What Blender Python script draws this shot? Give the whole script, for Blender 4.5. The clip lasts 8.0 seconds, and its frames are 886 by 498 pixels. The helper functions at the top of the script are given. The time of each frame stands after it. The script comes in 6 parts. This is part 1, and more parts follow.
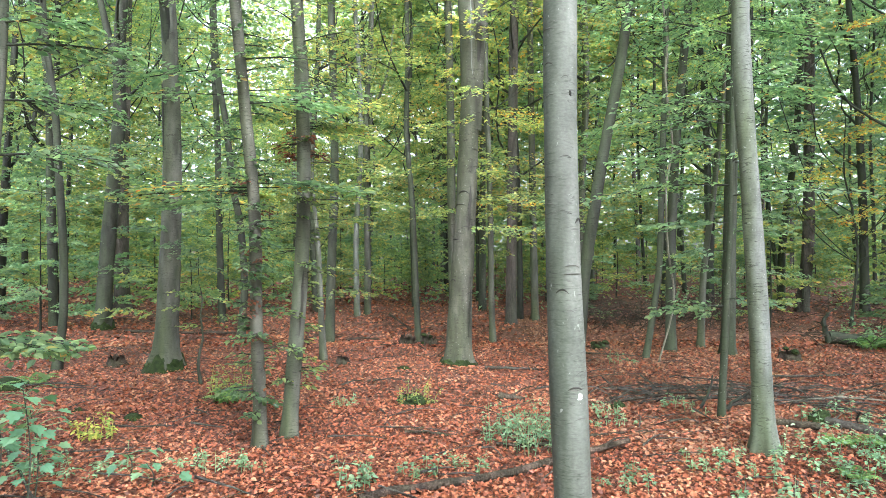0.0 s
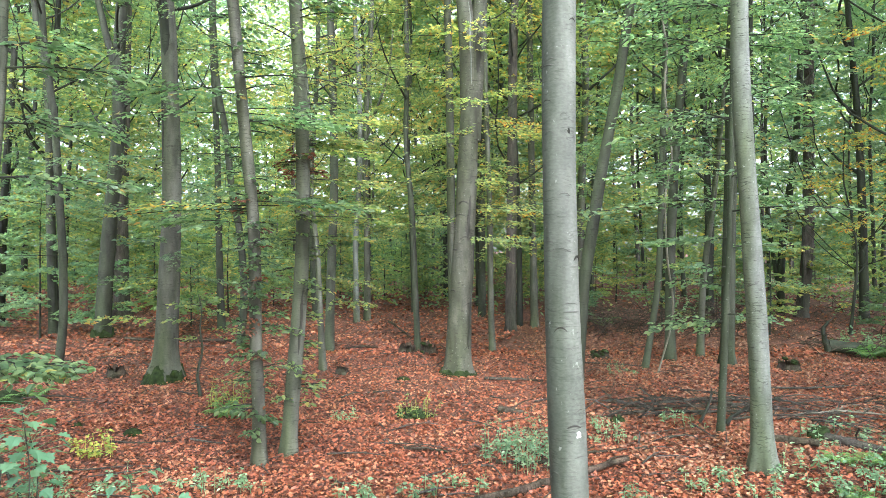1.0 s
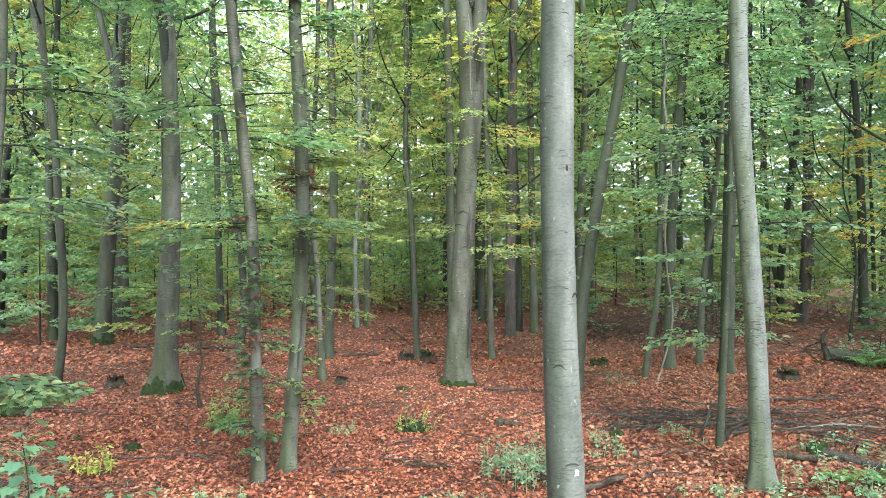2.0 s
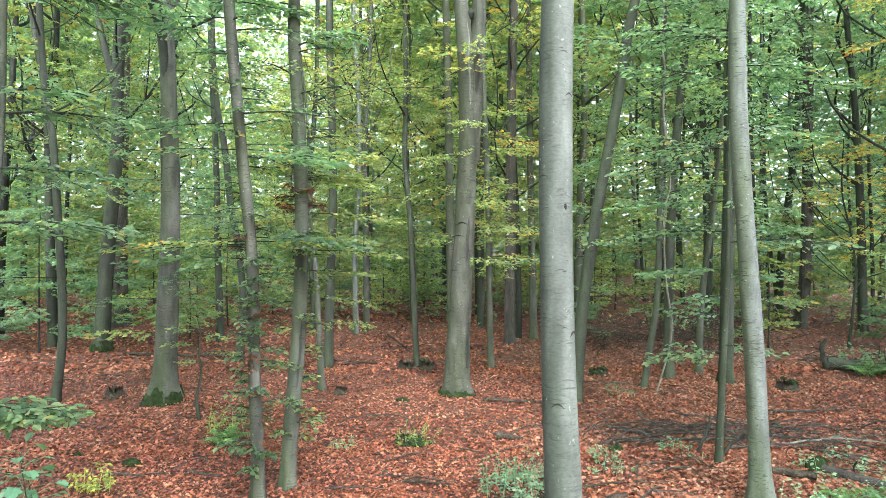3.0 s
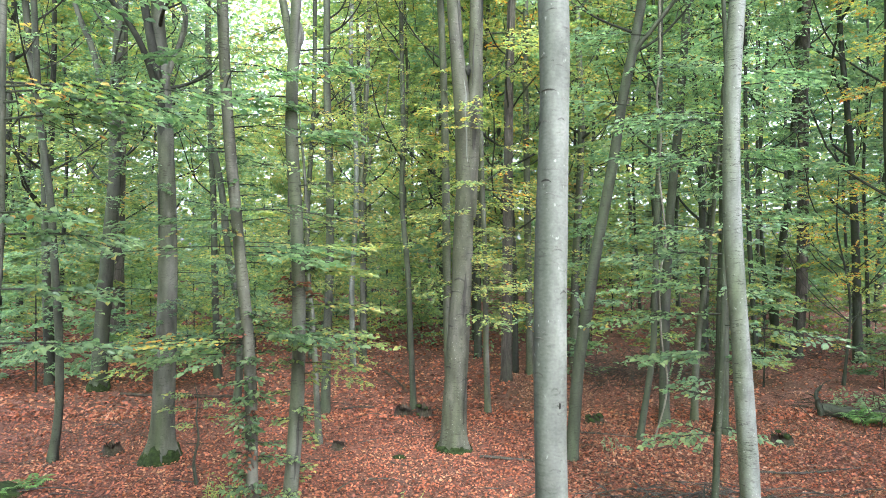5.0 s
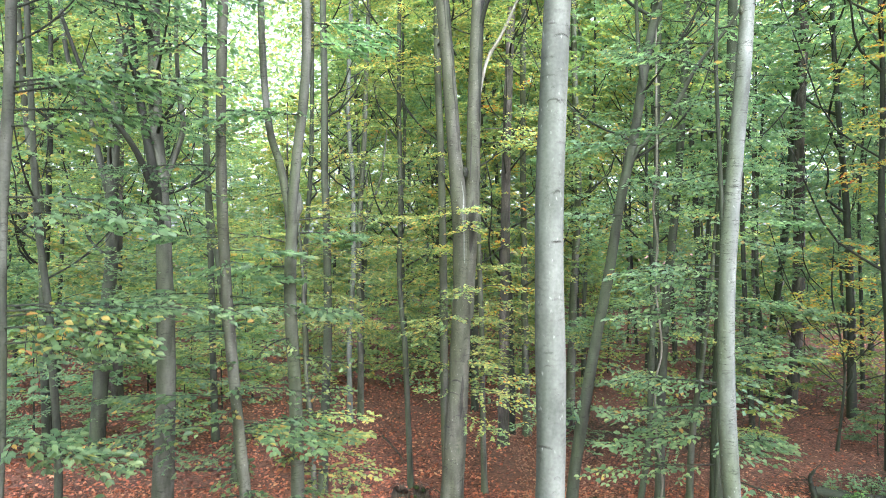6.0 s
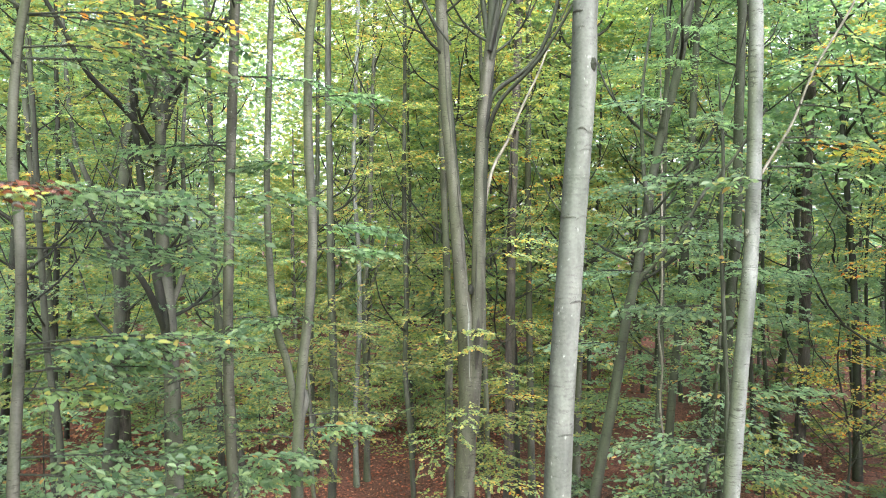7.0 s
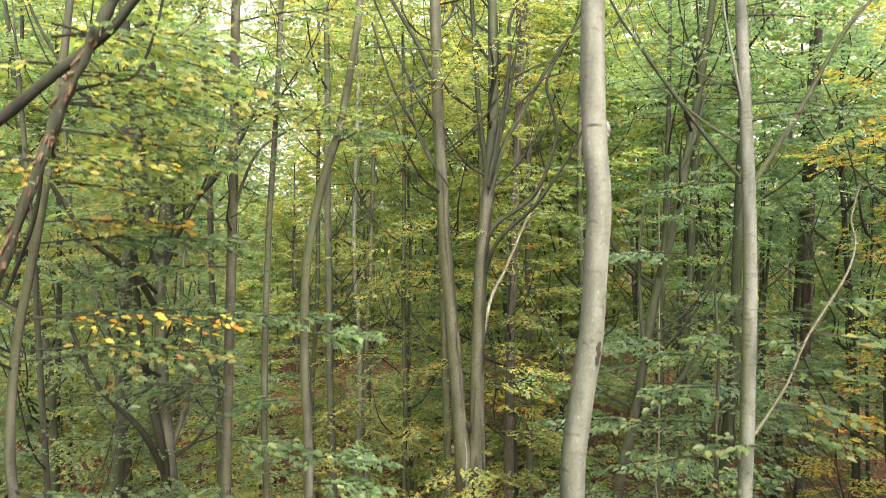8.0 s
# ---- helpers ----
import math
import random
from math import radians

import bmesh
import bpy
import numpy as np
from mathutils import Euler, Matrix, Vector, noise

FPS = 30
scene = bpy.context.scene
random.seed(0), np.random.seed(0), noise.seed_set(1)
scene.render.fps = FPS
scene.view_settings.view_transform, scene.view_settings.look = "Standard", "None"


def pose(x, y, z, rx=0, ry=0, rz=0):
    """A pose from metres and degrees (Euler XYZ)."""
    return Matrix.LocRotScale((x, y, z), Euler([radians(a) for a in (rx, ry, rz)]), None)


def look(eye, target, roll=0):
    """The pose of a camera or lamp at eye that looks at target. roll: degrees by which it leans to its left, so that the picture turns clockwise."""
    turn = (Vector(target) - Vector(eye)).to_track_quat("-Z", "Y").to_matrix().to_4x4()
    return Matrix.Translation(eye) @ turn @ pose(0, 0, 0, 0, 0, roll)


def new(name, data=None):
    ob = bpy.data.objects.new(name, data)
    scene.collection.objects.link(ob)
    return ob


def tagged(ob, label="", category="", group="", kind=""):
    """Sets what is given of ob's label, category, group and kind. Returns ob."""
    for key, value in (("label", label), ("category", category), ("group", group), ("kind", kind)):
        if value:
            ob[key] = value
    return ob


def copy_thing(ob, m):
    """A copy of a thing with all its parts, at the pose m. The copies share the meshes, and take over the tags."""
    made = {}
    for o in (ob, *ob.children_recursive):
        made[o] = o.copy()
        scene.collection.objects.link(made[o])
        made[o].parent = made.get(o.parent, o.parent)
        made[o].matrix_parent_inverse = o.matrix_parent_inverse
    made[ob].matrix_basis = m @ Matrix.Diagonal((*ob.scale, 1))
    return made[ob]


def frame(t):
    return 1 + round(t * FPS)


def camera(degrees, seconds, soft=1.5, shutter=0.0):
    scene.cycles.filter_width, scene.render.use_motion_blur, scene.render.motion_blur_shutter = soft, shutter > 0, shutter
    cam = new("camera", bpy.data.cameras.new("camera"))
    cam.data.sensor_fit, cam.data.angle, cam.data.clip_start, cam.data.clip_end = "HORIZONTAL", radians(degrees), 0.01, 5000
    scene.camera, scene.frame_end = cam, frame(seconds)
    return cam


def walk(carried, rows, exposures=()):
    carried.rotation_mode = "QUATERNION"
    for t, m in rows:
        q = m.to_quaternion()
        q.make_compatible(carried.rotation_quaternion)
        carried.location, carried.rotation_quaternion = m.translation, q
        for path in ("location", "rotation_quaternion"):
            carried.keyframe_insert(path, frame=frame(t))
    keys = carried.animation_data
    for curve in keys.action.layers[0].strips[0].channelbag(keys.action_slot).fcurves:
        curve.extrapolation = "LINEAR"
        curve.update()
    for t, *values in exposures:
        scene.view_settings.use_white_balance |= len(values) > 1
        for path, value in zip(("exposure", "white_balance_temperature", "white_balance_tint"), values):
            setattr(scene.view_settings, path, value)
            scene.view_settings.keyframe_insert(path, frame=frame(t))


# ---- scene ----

# ---- camera: rises straight up from 2.25 m ----
cam = camera(68.5, 8.0, soft=0.7, shutter=0.15)
METRES, EYE = 9.2, 2.25
ROWS = [
    (0.0, 0.0, 0.0, 0.0, 0.0, 0.0, 0.0),
    (0.5, 0.0003, 0.0, 0.0106, -0.01, 0.0, 0.0),
    (1.0, 0.0006, -0.0004, 0.0221, -0.02, 0.01, 0.01),
    (2.5, 0.0019, -0.0013, 0.056, -0.04, -0.06, 0.01),
    (3.0, 0.002, -0.0015, 0.0676, -0.07, -0.06, 0.01),
    (3.5, 0.002, -0.0016, 0.0781, -0.08, -0.06, 0.01),
    (4.0, 0.0023, -0.0019, 0.0892, -0.1, -0.05, 0.02),
    (4.2, 0.0023, -0.0020, 0.0938, -0.11, -0.05, 0.02),
    (5.3, 0.0027, -0.0082, 0.2450, -0.40, -0.10, -0.04),
    (5.5, 0.0027, -0.0091, 0.287, -0.44, -0.14, -0.05),
    (6.0, 0.0014, -0.0117, 0.4168, -0.59, -0.5, -0.1),
    (6.5, -0.0012, -0.0115, 0.5549, -0.51, -0.87, -0.09),
    (7.0, 0.0013, -0.0128, 0.6867, -0.11, -1.16, 0.0),
    (7.5, 0.0019, -0.0136, 0.8193, 0.1, -1.37, -0.02),
    (8.0, 0.0098, -0.0101, 0.9983, 0.1, -1.68, -0.1),
]
EXPOSURES = [(0, 2.72, 5800, 8), (4.2, 2.76, 5700, 5), (5.5, 2.8, 5750, 11), (6, 2.8, 5700, 10), (7, 2.65, 6100, 12), (7.5, 2.54, 6300, 12), (8, 2.31, 7500, 11)]
walk(cam, [(t, pose(METRES * x, METRES * y, EYE + METRES * z, 90 + pitch, roll, yaw)) for t, x, y, z, yaw, pitch, roll in ROWS], EXPOSURES)

# ---- world and sun: pale overcast sky over an open-topped wood ----
SUN_ELEVATION, SUN_TURN = radians(44), radians(168)
world = bpy.data.worlds.new("sky")
scene.world = world
world.use_nodes = True
wn = world.node_tree.nodes
wl = world.node_tree.links
sky = wn.new("ShaderNodeTexSky")
sky.sky_type = "NISHITA"
sky.sun_disc = False
sky.sun_elevation, sky.sun_rotation = SUN_ELEVATION, SUN_TURN
sky.dust_density = 4.0
pale = wn.new("ShaderNodeHueSaturation")
pale.inputs["Saturation"].default_value = 0.3
wl.new(sky.outputs[0], pale.inputs["Color"])
wl.new(pale.outputs[0], wn["Background"].inputs["Color"])
wn["Background"].inputs["Strength"].default_value = 0.15
sun = new("sun", bpy.data.lights.new("sun", "SUN"))
sun.data.energy, sun.data.angle, sun.data.color = 1.5, radians(60), (1.0, 0.96, 0.88)
sun_from = Vector((math.sin(SUN_TURN) * math.cos(SUN_ELEVATION), math.cos(SUN_TURN) * math.cos(SUN_ELEVATION), math.sin(SUN_ELEVATION)))
sun.matrix_world = look(sun_from * 60, (0, 0, 0))


# ---- materials ----
def material(name, rough=0.8):
    m = bpy.data.materials.new(name)
    m.use_nodes = True
    n, l = m.node_tree.nodes, m.node_tree.links
    b = n["Principled BSDF"]
    b.inputs["Roughness"].default_value = rough
    b.inputs["Specular IOR Level"].default_value = 0.25
    return m, n, l, b


def ramp(n, stops, mode="LINEAR"):
    r = n.new("ShaderNodeValToRGB")
    r.color_ramp.interpolation = mode
    e = r.color_ramp.elements
    while len(e) < len(stops):
        e.new(0.5)
    for k, (p, c) in zip(e, stops):
        k.position, k.color = p, (*c, 1)
    return r


def noise_tex(n, l, coords, scale, detail=4.0, stretch=None):
    t = n.new("ShaderNodeTexNoise")
    t.inputs["Scale"].default_value, t.inputs["Detail"].default_value = scale, detail
    if stretch:
        mp = n.new("ShaderNodeMapping")
        mp.inputs["Scale"].default_value = stretch
        l.new(coords, mp.inputs["Vector"])
        coords = mp.outputs[0]
    l.new(coords, t.inputs["Vector"])
    return t


def mix(n, l, fac, a, b, kind="MIX"):
    x = n.new("ShaderNodeMix")
    x.data_type, x.blend_type = "RGBA", kind
    for sock, v in ((x.inputs[0], fac), (x.inputs[6], a), (x.inputs[7], b)):
        if isinstance(v, (int, float)):
            sock.default_value = v
        elif isinstance(v, tuple):
            sock.default_value = (*v, 1)
        else:
            l.new(v, sock)
    return x.outputs[2]


def bump(n, l, b, height, strength, distance):
    k = n.new("ShaderNodeBump")
    k.inputs["Strength"].default_value, k.inputs["Distance"].default_value = strength, distance
    l.new(height, k.inputs["Height"])
    l.new(k.outputs[0], b.inputs["Normal"])


def bark(name, light, dark, algae, amount, rings=1.0, rough_bark=False, lichen=0.0, side_shade=0.18, light_climb=0.0):
    """Smooth grey bark: soft blotches, green algae with shade painted in on the -x side and low down, fine wavy cross
    cracks and pale lichen flecks; or ridged bark.
    """
    m, n, l, b = material(name, 0.85 if rough_bark else 0.72)
    co = n.new("ShaderNodeTexCoord").outputs["Object"]
    blotch = noise_tex(n, l, co, 3.0, 7, (1.7, 1.7, 0.55))
    base = ramp(n, [(0.36, dark), (0.64, light)])
    l.new(blotch.outputs[0], base.inputs[0])
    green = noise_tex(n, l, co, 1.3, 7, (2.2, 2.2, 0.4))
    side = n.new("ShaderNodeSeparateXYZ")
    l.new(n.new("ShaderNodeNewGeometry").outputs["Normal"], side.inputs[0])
    # more of the dark tone on the -x side stands in for shade there
    film_shade = n.new("ShaderNodeMath")
    film_shade.operation = "MULTIPLY_ADD"
    film_shade.inputs[1].default_value = 0.0 if rough_bark else -side_shade
    l.new(side.outputs[0], film_shade.inputs[0])
    l.new(green.outputs[0], film_shade.inputs[2])
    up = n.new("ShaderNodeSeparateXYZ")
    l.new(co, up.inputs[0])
    # less of the dark tone higher up stands in for brighter light there
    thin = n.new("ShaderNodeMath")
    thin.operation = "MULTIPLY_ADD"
    thin.inputs[1].default_value = -light_climb
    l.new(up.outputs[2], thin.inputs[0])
    l.new(film_shade.outputs[0], thin.inputs[2])
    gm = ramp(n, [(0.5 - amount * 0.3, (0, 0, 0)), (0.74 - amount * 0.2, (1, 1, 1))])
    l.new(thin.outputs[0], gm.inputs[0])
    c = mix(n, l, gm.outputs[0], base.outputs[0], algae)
    streak = noise_tex(n, l, co, 12, 5, (4, 4, 0.35) if rough_bark else (1.1, 1.1, 0.3))
    sm = ramp(n, [(0.32, (0.55, 0.55, 0.53) if rough_bark else (0.8, 0.81, 0.79)), (0.66, (1.2, 1.2, 1.2) if rough_bark else (1.12, 1.12, 1.12))])
    l.new(streak.outputs[0], sm.inputs[0])
    c = mix(n, l, 1.0, c, sm.outputs[0], "MULTIPLY")
    fine = noise_tex(n, l, co, 75 if rough_bark else 46, 5, (1, 1, 0.7) if rough_bark else (1, 1, 1.9))
    fm = ramp(n, [(0.33, (0.7, 0.7, 0.69)), (0.68, (1.25, 1.25, 1.25))])
    l.new(fine.outputs[0], fm.inputs[0])
    c = mix(n, l, 0.85 if rough_bark else 0.5, c, fm.outputs[0], "MULTIPLY")
    crack = noise_tex(n, l, co, 3.2, 4, (1.0, 1.0, 8.0))
    cm = ramp(n, [(0.478, (1.12, 1.12, 1.1)), (0.497, (0.3, 0.29, 0.27)), (0.503, (0.3, 0.29, 0.27)), (0.522, (1.12, 1.12, 1.1))])
    l.new(crack.outputs[0], cm.inputs[0])
    where = noise_tex(n, l, co, 6, 3, (1.4, 1.4, 0.9))
    wm = ramp(n, [(0.44, (0, 0, 0)), (0.58, (1, 1, 1))])
    l.new(where.outputs[0], wm.inputs[0])
    cf = n.new("ShaderNodeMath")
    cf.operation = "MULTIPLY"
    cf.inputs[1].default_value = rings
    l.new(wm.outputs[0], cf.inputs[0])
    c = mix(n, l, cf.outputs[0], c, mix(n, l, 1.0, c, cm.outputs[0], "MULTIPLY"))
    if lichen > 0:
        spot = noise_tex(n, l, co, 34, 4, (1, 1, 0.8))
        pm = ramp(n, [(0.68 - lichen * 0.08, (0, 0, 0)), (0.72 - lichen * 0.06, (1, 1, 1))])
        l.new(spot.outputs[0], pm.inputs[0])
        c = mix(n, l, pm.outputs[0], c, mix(n, l, 0.35, c, (0.42, 0.45, 0.41)))
    l.new(c, b.inputs["Base Color"])
    h = n.new("ShaderNodeMath")
    h.operation = "ADD"
    l.new(streak.outputs[0], h.inputs[0])
    l.new(fine.outputs[0], h.inputs[1])
    bump(n, l, b, h.outputs[0], 0.9 if rough_bark else 0.35, 0.02 if rough_bark else 0.006)
    return m


def leaf_material(name, stops, thin=0.62, vary=0.25, single=False, shone=(1.45, 1.5, 0.8), gloss=0.5):
    """Thin leaf that lets light through; its colour differs leaf by leaf and clump by clump."""
    m, n, l, b = material(name, gloss)
    b.inputs["Specular IOR Level"].default_value = 0.35 if gloss > 0.45 else 0.5
    g = n.new("ShaderNodeNewGeometry")
    r = ramp(n, stops)
    clump = noise_tex(n, l, n.new("ShaderNodeTexCoord").outputs["Object"], 0.55, 3)
    add = n.new("ShaderNodeMath")
    add.operation = "MULTIPLY_ADD"
    add.inputs[1].default_value, add.inputs[2].default_value = 1.1, -0.6
    l.new(clump.outputs[0], add.inputs[0])
    sm = n.new("ShaderNodeMath")
    sm.operation = "ADD"
    sm.use_clamp = True
    oi = n.new("ShaderNodeObjectInfo")
    l.new(oi.outputs["Random"] if single else g.outputs["Random Per Island"], sm.inputs[0])
    if not single:
        l.new(add.outputs[0], sm.inputs[1])
    else:
        sm.inputs[1].default_value = 0.0
    l.new(sm.outputs[0], r.inputs[0])
    hs = n.new("ShaderNodeHueSaturation")
    mr = n.new("ShaderNodeMapRange")
    mr.inputs["To Min"].default_value, mr.inputs["To Max"].default_value = 1 - vary, 1 + vary
    l.new(oi.outputs["Random"], mr.inputs[0])
    l.new(mr.outputs[0], hs.inputs["Value"])
    l.new(r.outputs[0], hs.inputs["Color"])
    l.new(hs.outputs[0], b.inputs["Base Color"])
    t = n.new("ShaderNodeBsdfTranslucent")
    warm = mix(n, l, 1.0, hs.outputs[0], shone, "MULTIPLY")
    l.new(warm, t.inputs["Color"])
    ms = n.new("ShaderNodeMixShader")
    ms.inputs[0].default_value = thin
    l.new(b.outputs[0], ms.inputs[1])
    l.new(t.outputs[0], ms.inputs[2])
    l.new(ms.outputs[0], n["Material Output"].inputs["Surface"])
    return m


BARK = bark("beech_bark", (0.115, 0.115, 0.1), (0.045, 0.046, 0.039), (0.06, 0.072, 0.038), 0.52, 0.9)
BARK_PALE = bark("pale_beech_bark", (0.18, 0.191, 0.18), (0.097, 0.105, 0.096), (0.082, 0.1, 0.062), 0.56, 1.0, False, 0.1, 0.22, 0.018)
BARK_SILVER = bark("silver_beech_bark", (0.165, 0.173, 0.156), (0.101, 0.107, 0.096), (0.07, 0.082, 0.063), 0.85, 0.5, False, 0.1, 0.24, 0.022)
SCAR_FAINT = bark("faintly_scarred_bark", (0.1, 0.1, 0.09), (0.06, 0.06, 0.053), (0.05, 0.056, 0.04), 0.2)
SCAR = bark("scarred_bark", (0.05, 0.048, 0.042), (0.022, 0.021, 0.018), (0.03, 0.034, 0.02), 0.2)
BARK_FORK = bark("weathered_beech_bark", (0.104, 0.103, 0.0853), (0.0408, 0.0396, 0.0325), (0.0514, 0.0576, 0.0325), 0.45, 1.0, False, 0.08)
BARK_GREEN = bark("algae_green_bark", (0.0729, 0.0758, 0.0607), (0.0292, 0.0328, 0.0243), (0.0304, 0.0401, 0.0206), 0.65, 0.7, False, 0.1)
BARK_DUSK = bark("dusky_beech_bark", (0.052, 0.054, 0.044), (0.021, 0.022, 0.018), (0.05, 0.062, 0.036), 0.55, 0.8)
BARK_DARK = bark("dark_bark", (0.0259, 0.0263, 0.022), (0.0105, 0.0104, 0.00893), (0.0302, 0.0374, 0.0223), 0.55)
BARK_BROWN = bark("brown_ridged_bark", (0.117, 0.102, 0.0907), (0.0467, 0.0408, 0.035), (0.0525, 0.0554, 0.0408), 0.3, 0.4, True)
WOOD_DEAD = bark("dead_wood", (0.0972, 0.068, 0.0518), (0.0275, 0.0194, 0.0154), (0.0405, 0.0405, 0.0243), 0.25, 0.4, True)
BARK_PEEL = bark("peeling_bark", (0.211, 0.138, 0.0972), (0.0486, 0.0284, 0.0203), (0.13, 0.105, 0.081), 0.3, 1.0, True)
LITTER_BROWN = leaf_material("old_brown_leaf", [(0.0, (0.081, 0.0405, 0.0261)), (0.5, (0.235, 0.106, 0.062)), (1.0, (0.38, 0.22, 0.142))], 0.1, 0.1)
WOOD_GREY = bark("weathered_twig", (0.0972, 0.0851, 0.077), (0.0405, 0.034, 0.0308), (0.0648, 0.0648, 0.0486), 0.25, 0.4, True)
LICHEN = bark("pale_liana_bark", (0.234, 0.221, 0.19), (0.139, 0.126, 0.101), (0.139, 0.139, 0.101), 0.2)

GREEN = [(0, (0.110, 0.184, 0.113)), (0.45, (0.186, 0.278, 0.151)), (0.75, (0.266, 0.337, 0.157)), (0.95, (0.405, 0.397, 0.161)), (1, (0.487, 0.306, 0.135))]
COOL = [(0, (0.114, 0.196, 0.143)), (0.5, (0.172, 0.27, 0.185)), (0.9, (0.238, 0.326, 0.194)), (0.98, (0.348, 0.359, 0.15)), (1, (0.43, 0.288, 0.121))]
# wide spread of tones puts bright sky glints into the near leaves' colour
NEAR = [(0, (0.085, 0.145, 0.084)), (0.5, (0.165, 0.248, 0.138)), (0.9, (0.275, 0.36, 0.185)), (0.97, (0.367, 0.345, 0.12)), (1, (0.428, 0.26, 0.092))]
WARM = [(0, (0.12, 0.195, 0.102)), (0.28, (0.189, 0.261, 0.126)), (0.6, (0.273, 0.31, 0.135)), (0.85, (0.393, 0.356, 0.131)), (1, (0.499, 0.308, 0.112))]
AUTUMN = [(0.0, (0.24, 0.34, 0.2)), (0.4, (0.36, 0.42, 0.18)), (0.62, (0.55, 0.46, 0.12)), (0.82, (0.58, 0.33, 0.07)), (1.0, (0.5, 0.16, 0.05))]
NEEDLE = leaf_material("spruce_needle", [(0.0, (0.06, 0.13, 0.095)), (0.6, (0.09, 0.18, 0.125)), (1.0, (0.14, 0.22, 0.13))], 0.45)
LEAF_GREEN = leaf_material("green_beech_leaf", GREEN, 0.62, 0.25, False, (1.56, 1.5, 0.74))
LEAF_COOL = leaf_material("bluish_green_leaf", COOL, 0.66, 0.25, False, (1.46, 1.5, 0.86), 0.45)
# bluish see-through tint stands in for sky reflected on the leaves
LEAF_NEAR = leaf_material("sky_tinted_leaf", NEAR, 0.68, 0.25, False, (1.35, 1.55, 1.1), 0.4)
LEAF_WARM = leaf_material("yellowing_leaf", WARM)
LEAF_AUTUMN = leaf_material("orange_autumn_leaf", AUTUMN)
LEAF_TURN = leaf_material("turning_leaf", [(0.0, (0.13, 0.22, 0.12)), (0.5, (0.2, 0.3, 0.14)), (0.76, (0.36, 0.36, 0.12)), (0.9, (0.5, 0.34, 0.12)), (1.0, (0.45, 0.2, 0.1))], 0.66)
LEAF_GOLD = leaf_material("golden_leaf", [(0.0, (0.4, 0.42, 0.14)), (0.3, (0.62, 0.5, 0.1)), (0.65, (0.66, 0.38, 0.07)), (0.9, (0.6, 0.22, 0.06)), (1.0, (0.4, 0.15, 0.06))], 0.62)
LEAF_BROWN = leaf_material("withered_brown_leaf", [(0.0, (0.088, 0.0308, 0.0176)), (0.6, (0.158, 0.0528, 0.0264)), (1.0, (0.264, 0.106, 0.044))], 0.2)
HERB = leaf_material("herb_leaf", [(0.0, (0.12, 0.21, 0.12)), (0.6, (0.19, 0.31, 0.185)), (1.0, (0.31, 0.4, 0.24))], 0.4, 0.25, False, (1.4, 1.5, 1.0), 0.42)
LITTER = leaf_material("fallen_leaf", [(0.0, (0.0486, 0.0178, 0.0106)), (0.22, (0.154, 0.0454, 0.0237)), (0.55, (0.3, 0.0923, 0.0485)), (0.82, (0.38, 0.138, 0.0729)), (1.0, (0.43, 0.235, 0.134))], 0.12, 0.1)

LITTER_SINGLE = leaf_material("single_fallen_leaf", [(0.0, (0.0486, 0.0178, 0.0106)), (0.22, (0.154, 0.0454, 0.0237)), (0.55, (0.3, 0.0923, 0.0485)), (0.82, (0.38, 0.138, 0.0729)), (1.0, (0.43, 0.235, 0.134))], 0.12, 0.0, True)
LEAF_YELLOW = leaf_material("yellow_herb_leaf", [(0.0, (0.176, 0.264, 0.0704)), (0.5, (0.37, 0.405, 0.088)), (1.0, (0.528, 0.484, 0.141))], 0.35)
LEAF_FERN = leaf_material("fern_leaf", [(0.0, (0.088, 0.176, 0.0616)), (0.6, (0.15, 0.264, 0.088)), (1.0, (0.246, 0.334, 0.114))], 0.4)
# same painted sky tint as LEAF_NEAR
LEAF_SINGLE = leaf_material("single_green_leaf", NEAR, 0.68, 0.0, True, (1.35, 1.55, 1.1), 0.4)
LEAF_MAPLE = leaf_material("maple_leaf", [(0.0, (0.0792, 0.176, 0.106)), (0.6, (0.123, 0.246, 0.145)), (1.0, (0.194, 0.299, 0.167))], 0.35, 0.0, True)

MOSS, mn, ml, mb = material("moss", 0.95)
mc = mn.new("ShaderNodeTexCoord").outputs["Object"]
mt = noise_tex(mn, ml, mc, 14, 6)
mr = ramp(mn, [(0.3, (0.01, 0.017, 0.005)), (0.7, (0.034, 0.055, 0.013))])
ml.new(mt.outputs[0], mr.inputs[0])
ml.new(mr.outputs[0], mb.inputs["Base Color"])
bump(mn, ml, mb, noise_tex(mn, ml, mc, 90, 3).outputs[0], 1.0, 0.02)

PAINT, pn, pl, pb = material("white_marker_paint", 0.6)
pr = ramp(pn, [(0.3, (0.54, 0.54, 0.522)), (0.6, (0.765, 0.765, 0.747))])
pl.new(noise_tex(pn, pl, pn.new("ShaderNodeTexCoord").outputs["Object"], 60, 3).outputs[0], pr.inputs[0])
pl.new(pr.outputs[0], pb.inputs["Base Color"])

SOIL, sn, sl, sb = material("leaf_covered_soil", 0.9)
sc = sn.new("ShaderNodeTexCoord").outputs["Object"]
vo = sn.new("ShaderNodeTexVoronoi")
vo.inputs["Scale"].default_value, vo.inputs["Randomness"].default_value = 19.0, 1.0
sl.new(sc, vo.inputs["Vector"])
vr = ramp(sn, [(0.0, (0.039, 0.0195, 0.0156)), (0.3, (0.0936, 0.039, 0.0281)), (0.65, (0.148, 0.0624, 0.0429)), (1.0, (0.211, 0.0975, 0.0686))])
sep = sn.new("ShaderNodeSeparateColor")
sl.new(vo.outputs["Color"], sep.inputs[0])
